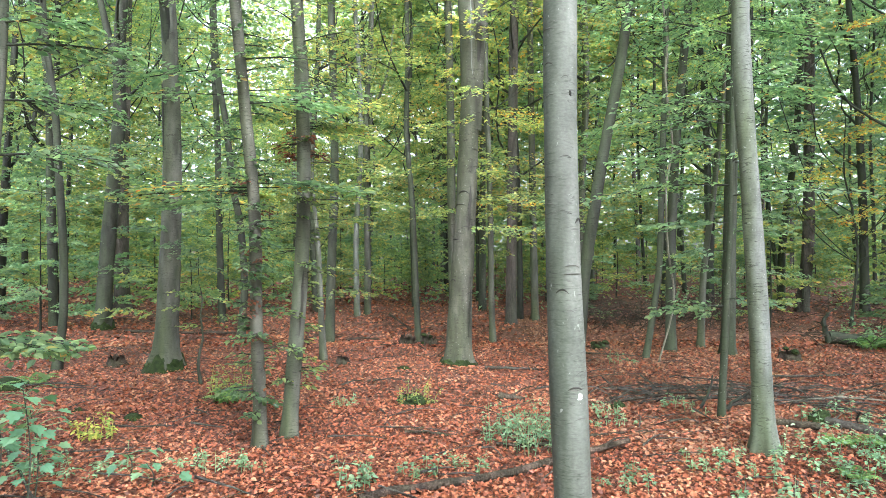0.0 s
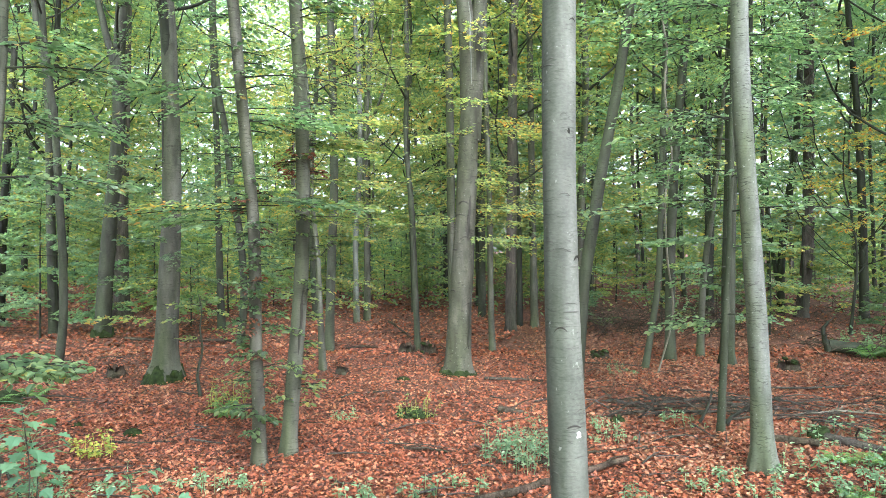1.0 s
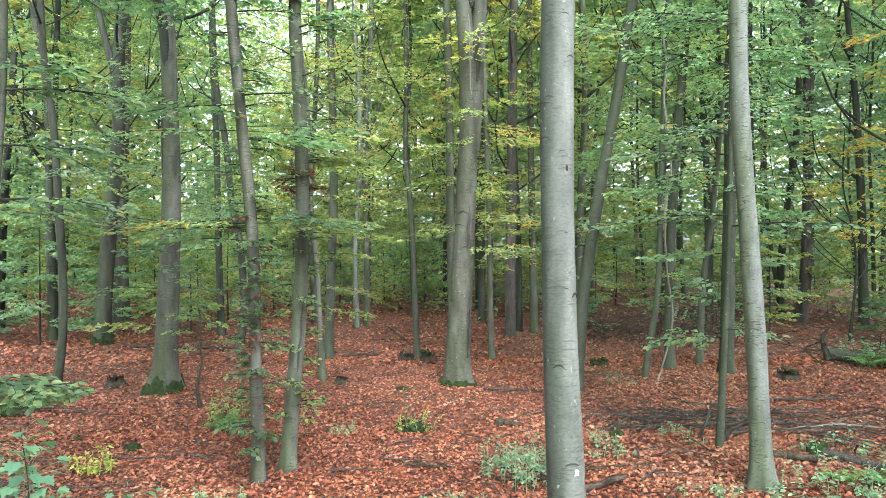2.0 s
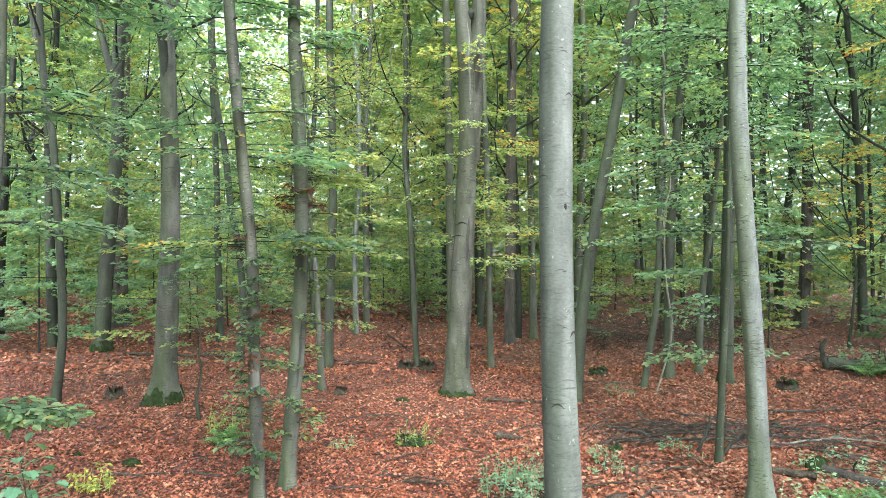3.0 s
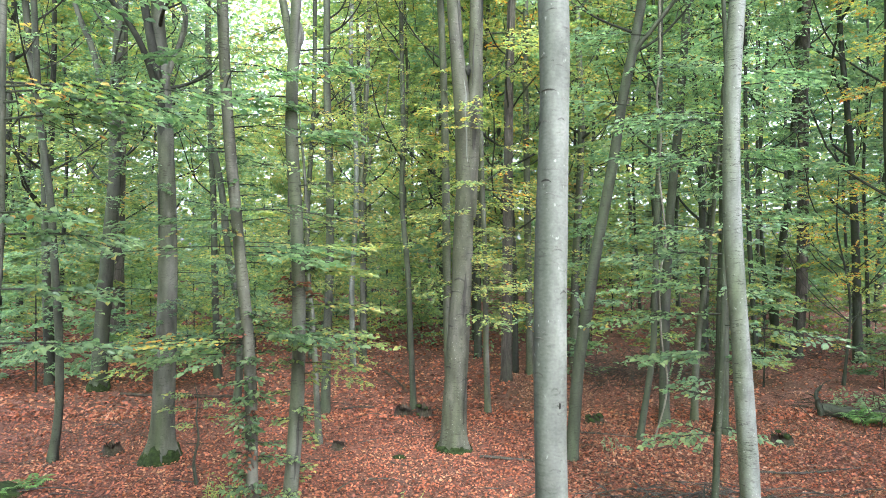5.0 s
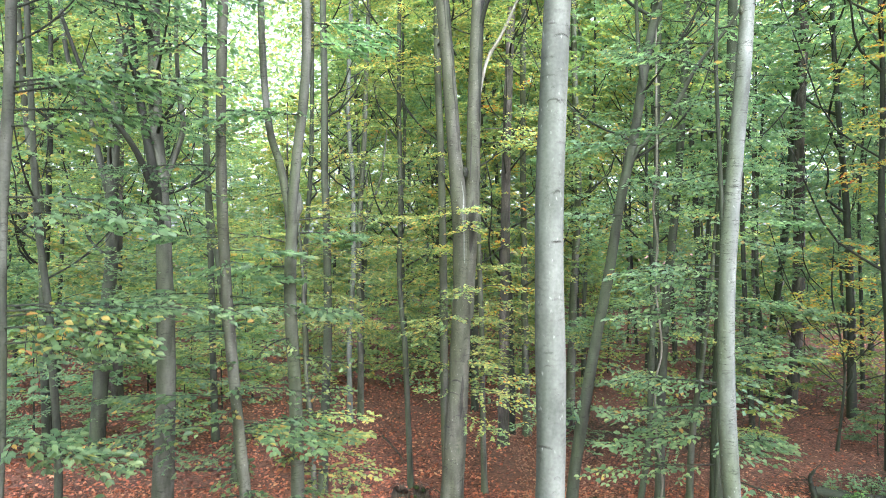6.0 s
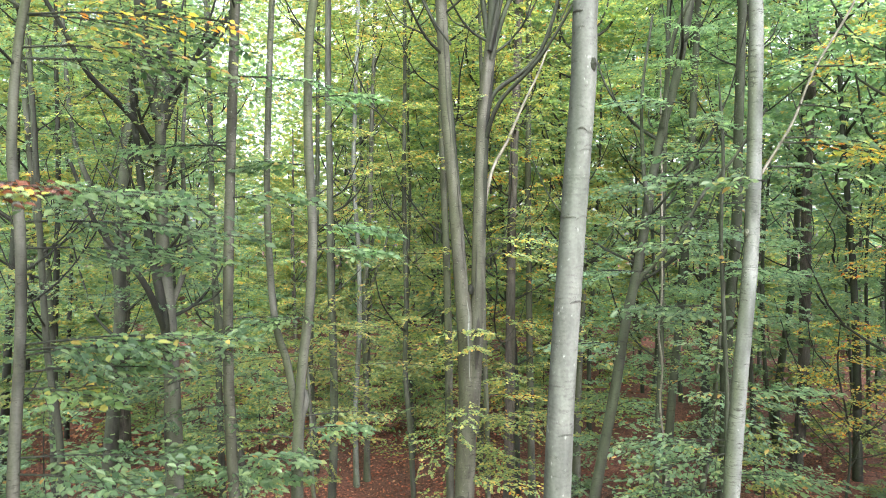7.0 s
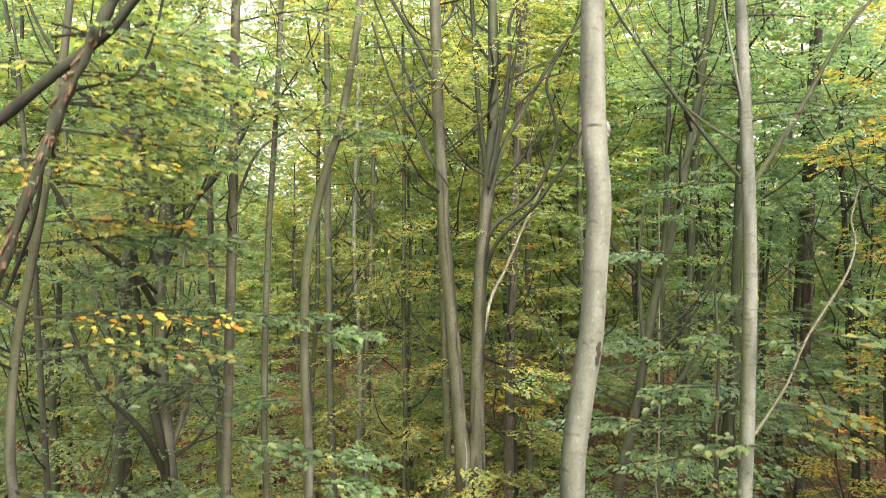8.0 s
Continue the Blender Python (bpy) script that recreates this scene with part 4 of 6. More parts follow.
rising_limbs(R_K, 8, 6, 16, 2.2, 0.035)
rising_limbs(R_M, 8, 5, 16, 2.0, 0.03)
rising_limbs(R_F, 12, 5, 18, 2.8, 0.05)
rising_limbs(R_Z, 6, 6, 12.5, 1.2, 0.018)
rising_limbs(R_BENT, 5, 11.5, 16, 1.8, 0.02, BARK)
rising_limbs(R_H, 5, 9.5, 15, 1.3, 0.014)
for root, base, axis, top in GROWN[13:30]:
    rising_limbs((root, base, axis), 6, top * 0.3, top * 0.85, top * 0.11, top * 0.0016)

DRESSED = [m[0].name for m in (R_J, R_Z, R_H, R_I, R_BENT, R_TRAIL, R_FORK, R_STOUT, R_L, R_K, R_M, R_F, R_G, R_SAP)]


def hang(made, seed, leaf, per, mat, rows, name="spray", label="", twig=BARK_DARK, wood=0.012, pieces=0, tilt=0.42, lean=-0.4, loose=1.0):
    """Single long sprays from the stem: height, heading in degrees, length, rise."""
    root, base, axis = made
    for k, (z, az, ln, rise) in enumerate(rows):
        s = Spray(seed + k, leaf, per, tilt, lean, loose)
        x, y = axis(z)
        s.branch((x, y, z), radians(az), ln, rise, 0.14 * loose, int(6 + ln * 8), wood)
        s.part(name, mat, root, True, label, base, twig, 1.0, pieces if k < 10 else 0)


# young beech under the curved stem
dress(R_J, 101, 0.085, 6, LEAF_COOL, True, [(5, 1.2, 2.6, 0.8, 0.0, None), (8, 2.6, 6.0, 1.5, 0.0, None), (8, 6.0, 8.4, 1.0, 0.5, None)])
hang(R_J, 131, 0.085, 9, LEAF_NEAR, [(1.5, 190, 0.9, 0.05), (3.1, 185, 1.7, 0.05), (3.9, 200, 1.6, 0.1), (4.6, 20, 1.1, 0.25), (5.1, 195, 1.7, 0.15), (4.2, 170, 1.4, 0.1), (3.4, 10, 0.9, 0.1), (5.3, 0, 1.0, 0.1), (5.6, 215, 1.6, 0.1), (5.7, 175, 1.4, 0.1)], pieces=24)
hang(R_J, 145, 0.1, 6, LEAF_NEAR, [(7.6, 190, 1.4, 0.1), (8.1, 10, 1.1, 0.1), (8.4, 215, 1.5, 0.15), (8.8, 170, 1.3, 0.1), (9.0, -20, 0.9, 0.1), (9.3, 200, 1.2, 0.15), (9.7, 160, 1.0, 0.1), (10.0, 230, 0.9, 0.2)])
# the crooked beech beside the camera
hang(R_Z, 140, 0.095, 8, LEAF_NEAR, [(1.4, 3, 0.88, 0.1), (1.46, -14, 0.75, 0.03), (1.34, 12, 0.7, 0.05), (3.1, -5, 1.15, 0.08), (3.6, 2, 1.0, 0.05), (4.1, 3, 1.2, 0.08), (4.3, -15, 0.9, 0.05), (5.15, 0, 1.5, 0.12), (5.3, -12, 1.3, 0.1), (5.4, 12, 2.3, 0.14), (5.5, 25, 1.6, 0.05), (6.35, -5, 1.6, 0.05), (6.5, 8, 1.7, 0.05), (7.45, 2, 2.1, 0.2), (7.5, -9, 1.5, 0.14), (7.3, 10, 1.4, 0.1), (8.9, -16, 2.1, 0.12), (9.0, -32, 1.7, 0.05), (8.7, 20, 2.2, 0.05), (8.45, 30, 1.9, 0.05), (10.2, 15, 1.9, 0.1), (10.6, 25, 2.0, 0.1), (11.3, 10, 1.7, 0.15), (12.0, 0, 1.6, 0.15), (12.6, 30, 1.7, 0.1), (13.0, -10, 1.4, 0.1), (2.5, 160, 1.2, 0.1), (6.0, 150, 1.6, 0.1), (9.0, 200, 1.6, 0.1)], pieces=30)
hang(R_Z, 172, 0.085, 3, LEAF_GOLD, [(10.6, 3, 1.9, 0.1), (11.5, 4, 1.3, 0.1)], "spray", "golden yellow and orange leaves")
hang(R_Z, 170, 0.095, 6, LEAF_TURN, [(5.45, 1, 1.3, 0.1), (7.15, -4, 1.0, 0.05), (7.55, 1, 1.8, 0.16), (5.3, -8, 1.4, 0.08), (10.3, 5, 1.75, 0.1), (11.5, -5, 1.0, 0.1), (12.6, 5, 1.7, 0.2), (13.2, 15, 1.8, 0.1)], "spray", "turning orange and yellow")
# slender pair in the middle of the glade
hang(R_H, 311, 0.095, 4, LEAF_NEAR, [(4.0, 188, 1.4, 0.02), (4.0, 10, 1.0, 0.0), (4.05, -12, 1.3, 0.0)], wood=0.006, tilt=0.35, lean=-0.2, loose=0.6)
hang(R_H, 291, 0.095, 4, LEAF_NEAR, [(2.95, 186, 1.6, 0.02), (2.9, 200, 1.3, 0.03), (3.0, -14, 0.9, 0.0), (3.0, 165, 1.2, 0.0)], wood=0.006, tilt=0.35, lean=-0.2, loose=0.6)
hang(R_I, 298, 0.09, 8, LEAF_WARM, [(3.75, -4, 0.75, 0.02), (3.85, 170, 0.6, 0.02), (3.7, 20, 0.9, 0.02)], wood=0.006, tilt=0.35, lean=-0.2, loose=0.6)
hang(R_J, 302, 0.1, 8, LEAF_NEAR, [(3.2, 22, 1.5, 0.02), (4.4, 25, 1.7, 0.1), (5.2, 15, 1.8, 0.02), (6.4, 20, 1.6, 0.05), (2.5, 30, 0.8, 0.02), (3.5, 178, 1.5, 0.02), (2.6, 190, 1.2, 0.02)], wood=0.006, tilt=0.35, lean=-0.25, loose=0.6)
dress(R_H, 104, 0.075, 5, LEAF_NEAR, True, [(46, 0.35, 3.4, 0.34, 0.0, None), (16, 3.4, 5.5, 0.4, 0.0, None), (10, 3.4, 8.0, 1.3, 0.0, None), (16, 9, 16, 1.6, 0.2, None)])
dress(R_H, 119, 0.085, 7, LEAF_WARM, False, [(16, 12.2, 16, 2.0, 0.1, None)])
hang(R_H, 181, 0.1, 8, LEAF_NEAR, [(2.75, 190, 1.1, 0.1), (3.0, -10, 1.2, 0.0), (3.9, -20, 1.1, 0.02), (4.3, 170, 1.4, 0.05), (5.5, 180, 1.3, 0.05), (6.0, 0, 0.9, 0.02), (6.15, 190, 0.8, 0.02), (5.7, 20, 0.8, 0.02)], wood=0.007, tilt=0.35, lean=-0.25, loose=0.7)
hang(R_H, 190, 0.075, 6, LEAF_AUTUMN, [(2.92, 176, 1.6, 0.02), (2.95, -5, 0.9, 0.02), (2.95, 205, 1.1, 0.02)], "spray", "orange-brown turning leaves", wood=0.006, tilt=0.35, lean=-0.2, loose=0.5)
dress(R_H, 105, 0.06, 3, LEAF_BROWN, True, [(16, 0.6, 3.2, 0.22, 0.0, None)], BARK_DARK, "withered brown leaves", "withered_growth")
dress(R_I, 106, 0.068, 5, LEAF_GREEN, True, [(34, 0.5, 4.0, 0.36, 0.0, None), (10, 4.0, 6.7, 1.0, 0.0, None)])
hang(R_I, 200, 0.075, 8, LEAF_WARM, [(2.85, 10, 1.1, 0.02), (2.6, -10, 0.8, 0.05), (3.3, 15, 1.1, 0.0), (3.0, -20, 0.9, 0.0), (4.0, 5, 0.9, 0.05)], wood=0.006, tilt=0.35, lean=-0.2, loose=0.6)
hang(R_I, 206, 0.1, 9, LEAF_NEAR, [(5.8, 190, 1.0, 0.05), (6.2, 10, 0.8, 0.1), (5.3, -30, 0.9, 0.1)])
limb_side = (R_I[0], R_I[1], lambda z: (-1.55, 7.6))
hang(limb_side, 210, 0.1, 9, LEAF_NEAR, [(7.6, 200, 1.0, 0.0), (8.4, -10, 0.9, 0.1), (8.7, 20, 1.0, 0.0), (9.4, 190, 0.8, 0.1), (10.2, -10, 0.8, 0.1), (12.6, 10, 1.2, 0.1), (13.0, 190, 1.2, 0.1)])
dress(R_I, 107, 0.07, 4, LEAF_BROWN, True, [(7, 3.3, 3.6, 0.3, 0.0, None)], BARK_DARK, "withered brown leaves", "withered_growth")
hang(R_SAP, 281, 0.065, 5, LEAF_GREEN, [(1.1, 20, 0.6, 0.1), (1.25, 175, 0.55, 0.15), (1.4, -30, 0.5, 0.1), (1.5, 200, 0.45, 0.2), (0.95, 160, 0.4, 0.1)], wood=0.006)
# the curved beech and its long thin branch
limb_out = (R_BENT[0], R_BENT[1], lambda z: (float(np.interp(z, [9.1, 9.8, 10.4, 11.3, 11.9], [3.4, 3.72, 3.95, 4.36, 4.35])), 6.75))
hang(limb_out, 220, 0.115, 4, LEAF_NEAR, [(9.15, 185, 0.5, 0.05), (9.3, 0, 0.9, 0.0), (9.6, -20, 0.7, 0.0), (9.95, 10, 0.95, 0.0), (10.35, -10, 0.8, 0.0), (10.25, 175, 0.35, 0.0), (10.7, 20, 0.7, 0.05)], pieces=20)
hang(limb_out, 229, 0.1, 3, LEAF_GOLD, [(9.55, -8, 1.1, 0.0)], "spray", "yellow turning leaves")
dress(R_BENT, 121, 0.078, 7, LEAF_COOL, True, [(10, 11.8, 14.0, 1.5, 0.0, None), (10, 14.0, 17.5, 1.6, 0.2, None)])
dress(R_TRAIL, 108, 0.075, 7, LEAF_GREEN, True, [(12, 14.8, 18, 1.8, 0.3, None)])
dress(R_FORK, 109, 0.09, 9, LEAF_WARM, False, [(14, 2.5, 7.0, 1.6, 0.0, None)])
for k, side in enumerate((C_LEFT, C_RIGHT)):
    dress(side, 124 + k, 0.095, 8, LEAF_WARM, False, [(7, 13.6, 18.5, 2.4, 0.1, None)])
hang((R_FORK[0], R_FORK[1], lambda z: (1.0, 13.6)), 231, 0.085, 8, LEAF_AUTUMN, [(8.5, 5, 1.6, 0.05), (8.2, -20, 1.3, 0.0), (5.2, 15, 1.2, 0.0), (3.3, -10, 1.4, 0.0), (2.7, 10, 1.3, 0.05)], "spray", "pale orange autumn leaves")
dress(R_STOUT, 110, 0.09, 9, LEAF_COOL, False, [(18, 1.6, 7.0, 1.5, 0.0, None), (26, 7, 12, 2.4, 0.0, None), (24, 12, 17, 2.6, 0.1, None)])
dress(R_STOUT, 116, 0.095, 9, LEAF_WARM, False, [(22, 10.5, 16, 2.8, 0.1, None)])
dress(R_L, 111, 0.09, 9, LEAF_COOL, False, [(14, 2.0, 7.0, 1.3, 0.0, None), (30, 7, 17, 2.2, 0.2, None), (12, 14, 18, 2.4, 0.1, None)])
dress(R_K, 117, 0.1, 8, LEAF_COOL, False, [(20, 11, 17.5, 3.2, 0.1, None)])
dress(R_Z, 118, 0.1, 6, LEAF_WARM, True, [(8, 11.6, 14.8, 1.6, 0.1, 0.5)])
hang(R_H, 251, 0.105, 6, LEAF_NEAR, [(8.3, 200, 1.2, 0.1), (9.0, -30, 1.1, 0.1), (9.6, 170, 1.3, 0.1), (10.4, 20, 1.2, 0.1), (11.0, 200, 1.3, 0.1)])
hang(R_H, 261, 0.105, 6, LEAF_WARM, [(12.2, 170, 1.6, 0.15), (12.8, 10, 1.5, 0.15), (13.4, 210, 1.6, 0.15), (13.8, -20, 1.6, 0.1), (14.2, 150, 1.6, 0.1), (14.4, 40, 1.6, 0.1)])
hang((R_L[0], R_L[1], lambda z: (3.4 + (z - 6) * 0.22, 11.9)), 271, 0.12, 7, LEAF_COOL, [(6.6, 200, 1.6, 0.1), (7.2, -30, 1.4, 0.1), (7.9, 180, 1.6, 0.1), (8.6, -10, 1.6, 0.1), (9.4, 210, 1.5, 0.1), (10.2, 20, 1.5, 0.1), (11.0, 190, 1.6, 0.1)])
dress(R_K, 112, 0.095, 9, LEAF_COOL, False, [(16, 4.0, 18, 2.2, 0.2, None), (12, 14, 19, 2.6, 0.1, None)])
dress(R_M, 113, 0.095, 9, LEAF_GREEN, False, [(18, 2.0, 17, 1.8, 0.2, None)])
dress(R_F, 114, 0.11, 9, LEAF_GREEN, False, [(36, 3.0, 19, 2.8, 0.2, None)])
dress(R_G, 115, 0.13, 9, LEAF_GREEN, False, [(40, 3.0, 19, 3.2, 0.2, None)])
for k, (root, base, axis, top) in enumerate(list(GROWN)):
    if root.name in DRESSED:
        continue
    tone = LEAF_WARM if -4 < base[0] < 3.5 else (LEAF_GREEN if base[0] < 0 and k % 2 else LEAF_COOL)
    if base[0] > 12:
        continue
    dress((root, base, axis), 300 + k, 0.085 + 0.0028 * max(0, base[1] - 12), 9, tone, False, [(int(top * (1.5 if -5 < base[0] < 0 else 2.3)), top * 0.14, top * 0.98, 1.2 + top * 0.07, 0.15, None), (8 if -5 < base[0] < 0 else 14, top * 0.72, top, 2.8, 0.1, None)])

# ---- the wood behind: templates built once, then copied ----
wood = random.Random(11)


def far_tree(name, label, seed, height, r0, bark_mat, leaf_mat, leaf, count, per, low, reach, shape=0.35, tops=0):
    rng = random.Random(seed)
    pts = [(0, 0, -0.1)]
    x = y = 0.0
    for k in range(1, 6):
        x += rng.uniform(-0.28, 0.28)
        y += rng.uniform(-0.2, 0.2)
        pts.append((x, y, height * 0.9 * k / 5))
    root = thing(name, (0, 0, 0), label, "tree", "trees of the wood")
    c, v, f = stem(pts, height, r0, r0 * 0.3, 22, 8, 0.08, seed, 0.4)
    part("trunk", mesh_of("trunk", v, f, bark_mat), root)
    ax = axis_of(c)
    for k in range(12):
        z = height * rng.uniform(0.22, 0.8)
        a, ln = rng.uniform(0, 6.28), rng.uniform(1.4, 3.4)
        bx, by = ax(z)
        up = rng.uniform(0.5, 1.3)
        lp = [(bx, by, z), (bx + math.cos(a) * ln * 0.4, by + math.sin(a) * ln * 0.4, z + ln * 0.3 * up), (bx + math.cos(a + 0.3) * ln * 0.75, by + math.sin(a + 0.3) * ln * 0.75, z + ln * 0.8 * up), (bx + math.cos(a + 0.2) * ln * 0.9, by + math.sin(a + 0.2) * ln * 0.9, z + ln * 1.3 * up)]
        v, f = tube(glide(lp, 8), np.linspace(r0 * rng.uniform(0.25, 0.45), 0.014, 8), 5, 0.05)
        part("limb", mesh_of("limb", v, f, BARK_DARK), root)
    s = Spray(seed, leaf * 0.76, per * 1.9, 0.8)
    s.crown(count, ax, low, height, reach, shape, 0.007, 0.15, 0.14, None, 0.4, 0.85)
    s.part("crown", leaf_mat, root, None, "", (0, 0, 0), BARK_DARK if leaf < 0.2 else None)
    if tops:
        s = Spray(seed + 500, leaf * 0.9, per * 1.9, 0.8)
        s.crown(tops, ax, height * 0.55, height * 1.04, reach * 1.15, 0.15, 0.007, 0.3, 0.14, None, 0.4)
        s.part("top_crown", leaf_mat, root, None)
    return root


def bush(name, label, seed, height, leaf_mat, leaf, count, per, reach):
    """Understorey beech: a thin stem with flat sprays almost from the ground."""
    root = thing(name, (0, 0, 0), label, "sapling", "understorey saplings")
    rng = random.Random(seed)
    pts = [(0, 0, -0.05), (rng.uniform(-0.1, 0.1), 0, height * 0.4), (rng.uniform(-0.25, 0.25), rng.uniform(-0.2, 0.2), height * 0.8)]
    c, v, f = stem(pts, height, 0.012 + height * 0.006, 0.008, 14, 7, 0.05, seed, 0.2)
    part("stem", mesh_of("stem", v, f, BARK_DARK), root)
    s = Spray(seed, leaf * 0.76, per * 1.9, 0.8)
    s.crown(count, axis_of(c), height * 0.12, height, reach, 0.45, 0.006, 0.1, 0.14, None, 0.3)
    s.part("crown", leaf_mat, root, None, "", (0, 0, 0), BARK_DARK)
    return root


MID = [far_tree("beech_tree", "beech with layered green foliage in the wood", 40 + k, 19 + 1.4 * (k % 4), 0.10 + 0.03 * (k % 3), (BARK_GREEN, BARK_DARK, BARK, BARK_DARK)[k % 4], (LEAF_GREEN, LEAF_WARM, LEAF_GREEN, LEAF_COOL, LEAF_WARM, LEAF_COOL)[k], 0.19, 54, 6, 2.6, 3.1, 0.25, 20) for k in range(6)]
BACK = [far_tree("beech_tree", "distant beech in yellowing green leaf", 60 + k, 24 + 2.0 * (k % 3), 0.12 + 0.03 * (k % 3), (BARK, BARK_DARK, BARK_BROWN)[k % 3], (LEAF_GREEN, LEAF_WARM, LEAF_WARM, LEAF_GREEN)[k % 4], 0.3, 42, 7, 3.4, 3.8, 0.2, 14) for k in range(5)]
LOW = [bush("beech_sapling", "green understorey beech sapling with flat sprays", 80 + k, 2.2 + 0.9 * k, (LEAF_COOL, LEAF_GREEN, LEAF_WARM, LEAF_COOL, LEAF_GREEN)[k], 0.17, 15 + 2 * k, 5, 1.5 + 0.15 * k) for k in range(5)]

BUSH = [bush("beech_sapling", "distant green undergrowth sapling", 100 + k, 4.5 + 1.5 * k, (LEAF_GREEN, LEAF_WARM, LEAF_COOL)[k], 0.34, 22, 5, 2.4) for k in range(3)]


def plant(kinds, x, y, scale=1.0, used=set()):
    src = wood.choice(kinds)
    m = pose(x, y, ground_z(x, y) if abs(x) < 40 and y < 60 else 0.0, 0, 0, wood.uniform(0, 360))
    if src.name not in used:
        used.add(src.name)
        src.matrix_basis = m
        return src
    ob = copy_thing(src, m)
    ob.scale = (scale, scale, scale * wood.uniform(0.92, 1.08))
    return ob


TAKEN = []


def free(x, y, gap):
    if any((x - a) ** 2 + (y - b) ** 2 < gap * gap for a, b in TAKEN):
        return False
    TAKEN.append((x, y))
    return True


def spruce(name, label, seed, height, r0):
    """A conifer: straight ridged trunk, bare whorls below, a dense dark crown above."""
    rng = random.Random(seed)
    root = thing(name, (0, 0, 0), label, "tree", "trees of the wood")
    pts = [(0, 0, -0.1), (rng.uniform(-0.1, 0.1), 0, height * 0.4), (rng.uniform(-0.2, 0.2), rng.uniform(-0.1, 0.1), height * 0.9)]
    c, v, f = stem(pts, height, r0, r0 * 0.25, 24, 9, 0.1, seed, 0.35)
    part("trunk", mesh_of("trunk", v, f, BARK_BROWN), root)
    ax = axis_of(c)
    for k in range(16):
        z = height * rng.uniform(0.12, 0.5)
        a, ln = rng.uniform(0, 6.28), rng.uniform(0.5, 1.6)
        bx, by = ax(z)
        v, f = tube(glide([(bx, by, z), (bx + math.cos(a) * ln * 0.5, by + math.sin(a) * ln * 0.5, z + 0.05), (bx + math.cos(a) * ln, by + math.sin(a) * ln, z - 0.1 * ln)], 6), np.linspace(0.016, 0.004, 6), 4, 0.0)
        part("bare_twig", mesh_of("bare_twig", v, f, BARK_DARK), root)
    s = Spray(seed, 0.19, 13, 0.7)
    s.crown(34, ax, height * 0.42, height, 3.2, 0.6, 0.007, -0.05, 0.2, None, 0.15)
    s.part("crown", NEEDLE, root, None, "", (0, 0, 0), BARK_DARK)
    return root


SPRUCE = [spruce("spruce_tree", "dark spruce with bare lower trunk and dense crown", 90 + k, 21 + 1.5 * k, 0.15 + 0.02 * k) for k in range(3)]


def scatter(kinds, n, y0, y1, x_of, gap, scale):
    done = tries = 0
    while done < n and tries < n * 40:
        tries += 1
        y = wood.uniform(y0, y1)
        x = x_of(y)
        if free(x, y, gap):
            plant(kinds, x, y, wood.uniform(*scale))
            done += 1


# stands by direction: open and light on one side, a dark conifer stand added to dim the other
scatter(MID, 8, 20, 36, lambda y: wood.uniform(-0.8 * y, -0.41 * y), 2.6, (0.85, 1.1))
scatter(MID, 10, 20, 36, lambda y: wood.uniform(-0.05 * y, 0.36 * y), 2.6, (0.85, 1.1))
scatter(MID[3::2], 12, 21, 40, lambda y: wood.uniform(0.38 * y, 0.8 * y), 2.4, (0.85, 1.05))
scatter(SPRUCE, 8, 40, 58, lambda y: wood.uniform(0.42 * y, 0.95 * y), 2.4, (0.9, 1.15))
scatter(BACK, 10, 36, 75, lambda y: wood.uniform(-0.8 * y, -0.41 * y), 3.2, (0.9, 1.15))
scatter(BACK, 2, 50, 75, lambda y: wood.uniform(-0.38 * y, -0.26 * y), 3.2, (0.9, 1.0))
scatter(BACK, 4, 36, 75, lambda y: wood.uniform(-0.24 * y, -0.05 * y), 3.2, (0.9, 1.15))
scatter(BACK, 20, 36, 75, lambda y: wood.uniform(-0.05 * y, 0.45 * y), 3.2, (0.9, 1.15))
scatter(SPRUCE, 9, 44, 75, lambda y: wood.uniform(0.4 * y, 0.8 * y), 3.0, (0.95, 1.2))
scatter(LOW, 36, 18, 42, lambda y: wood.uniform(-0.8, -0.32) * y, 1.7, (0.8, 1.15))
scatter(LOW, 16, 31, 46, lambda y: wood.uniform(-0.32, 0.02) * y, 1.7, (0.8, 1.15))
scatter(LOW[:4], 14, 25, 38, lambda y: wood.uniform(-0.34, -0.02) * y, 1.7, (0.7, 1.1))
scatter(LOW[1:4], 8, 27, 40, lambda y: wood.uniform(0.02, 0.3) * y, 1.7, (0.7, 1.1))
scatter(LOW, 6, 36, 50, lambda y: wood.uniform(0.02, 0.36) * y, 1.7, (0.8, 1.15))
scatter(LOW, 16, 22, 46, lambda y: wood.uniform(0.36, 0.8) * y, 1.7, (0.7, 1.0))
scatter(LOW[:3], 10, 18, 27, lambda y: wood.uniform(0.2, 0.75) * y, 1.3, (0.55, 0.9))
scatter(BUSH, 20, 42, 78, lambda y: wood.uniform(-0.8, -0.2) * y, 2.6, (1.0, 1.5))
scatter(BUSH, 10, 58, 80, lambda y: wood.uniform(-0.2, 0.4) * y, 2.6, (1.0, 1.5))
scatter(BUSH, 10, 42, 78, lambda y: wood.uniform(0.4, 0.8) * y, 2.6, (1.0, 1.5))
# unseen trees behind the camera and beside it, added to shade the glade
SHADE_TREES = [far_tree("beech_tree", "unseen leafy beech added to shade the glade", 66 + k, 24 + 2.0 * k, 0.14, BARK, LEAF_GREEN, 0.46, 26, 5, 3.4, 3.8, 0.2, 8) for k in range(2)]
scatter(SHADE_TREES, 4, -18, -9, lambda y: wood.uniform(-12, 14), 3.0, (0.55, 0.75))
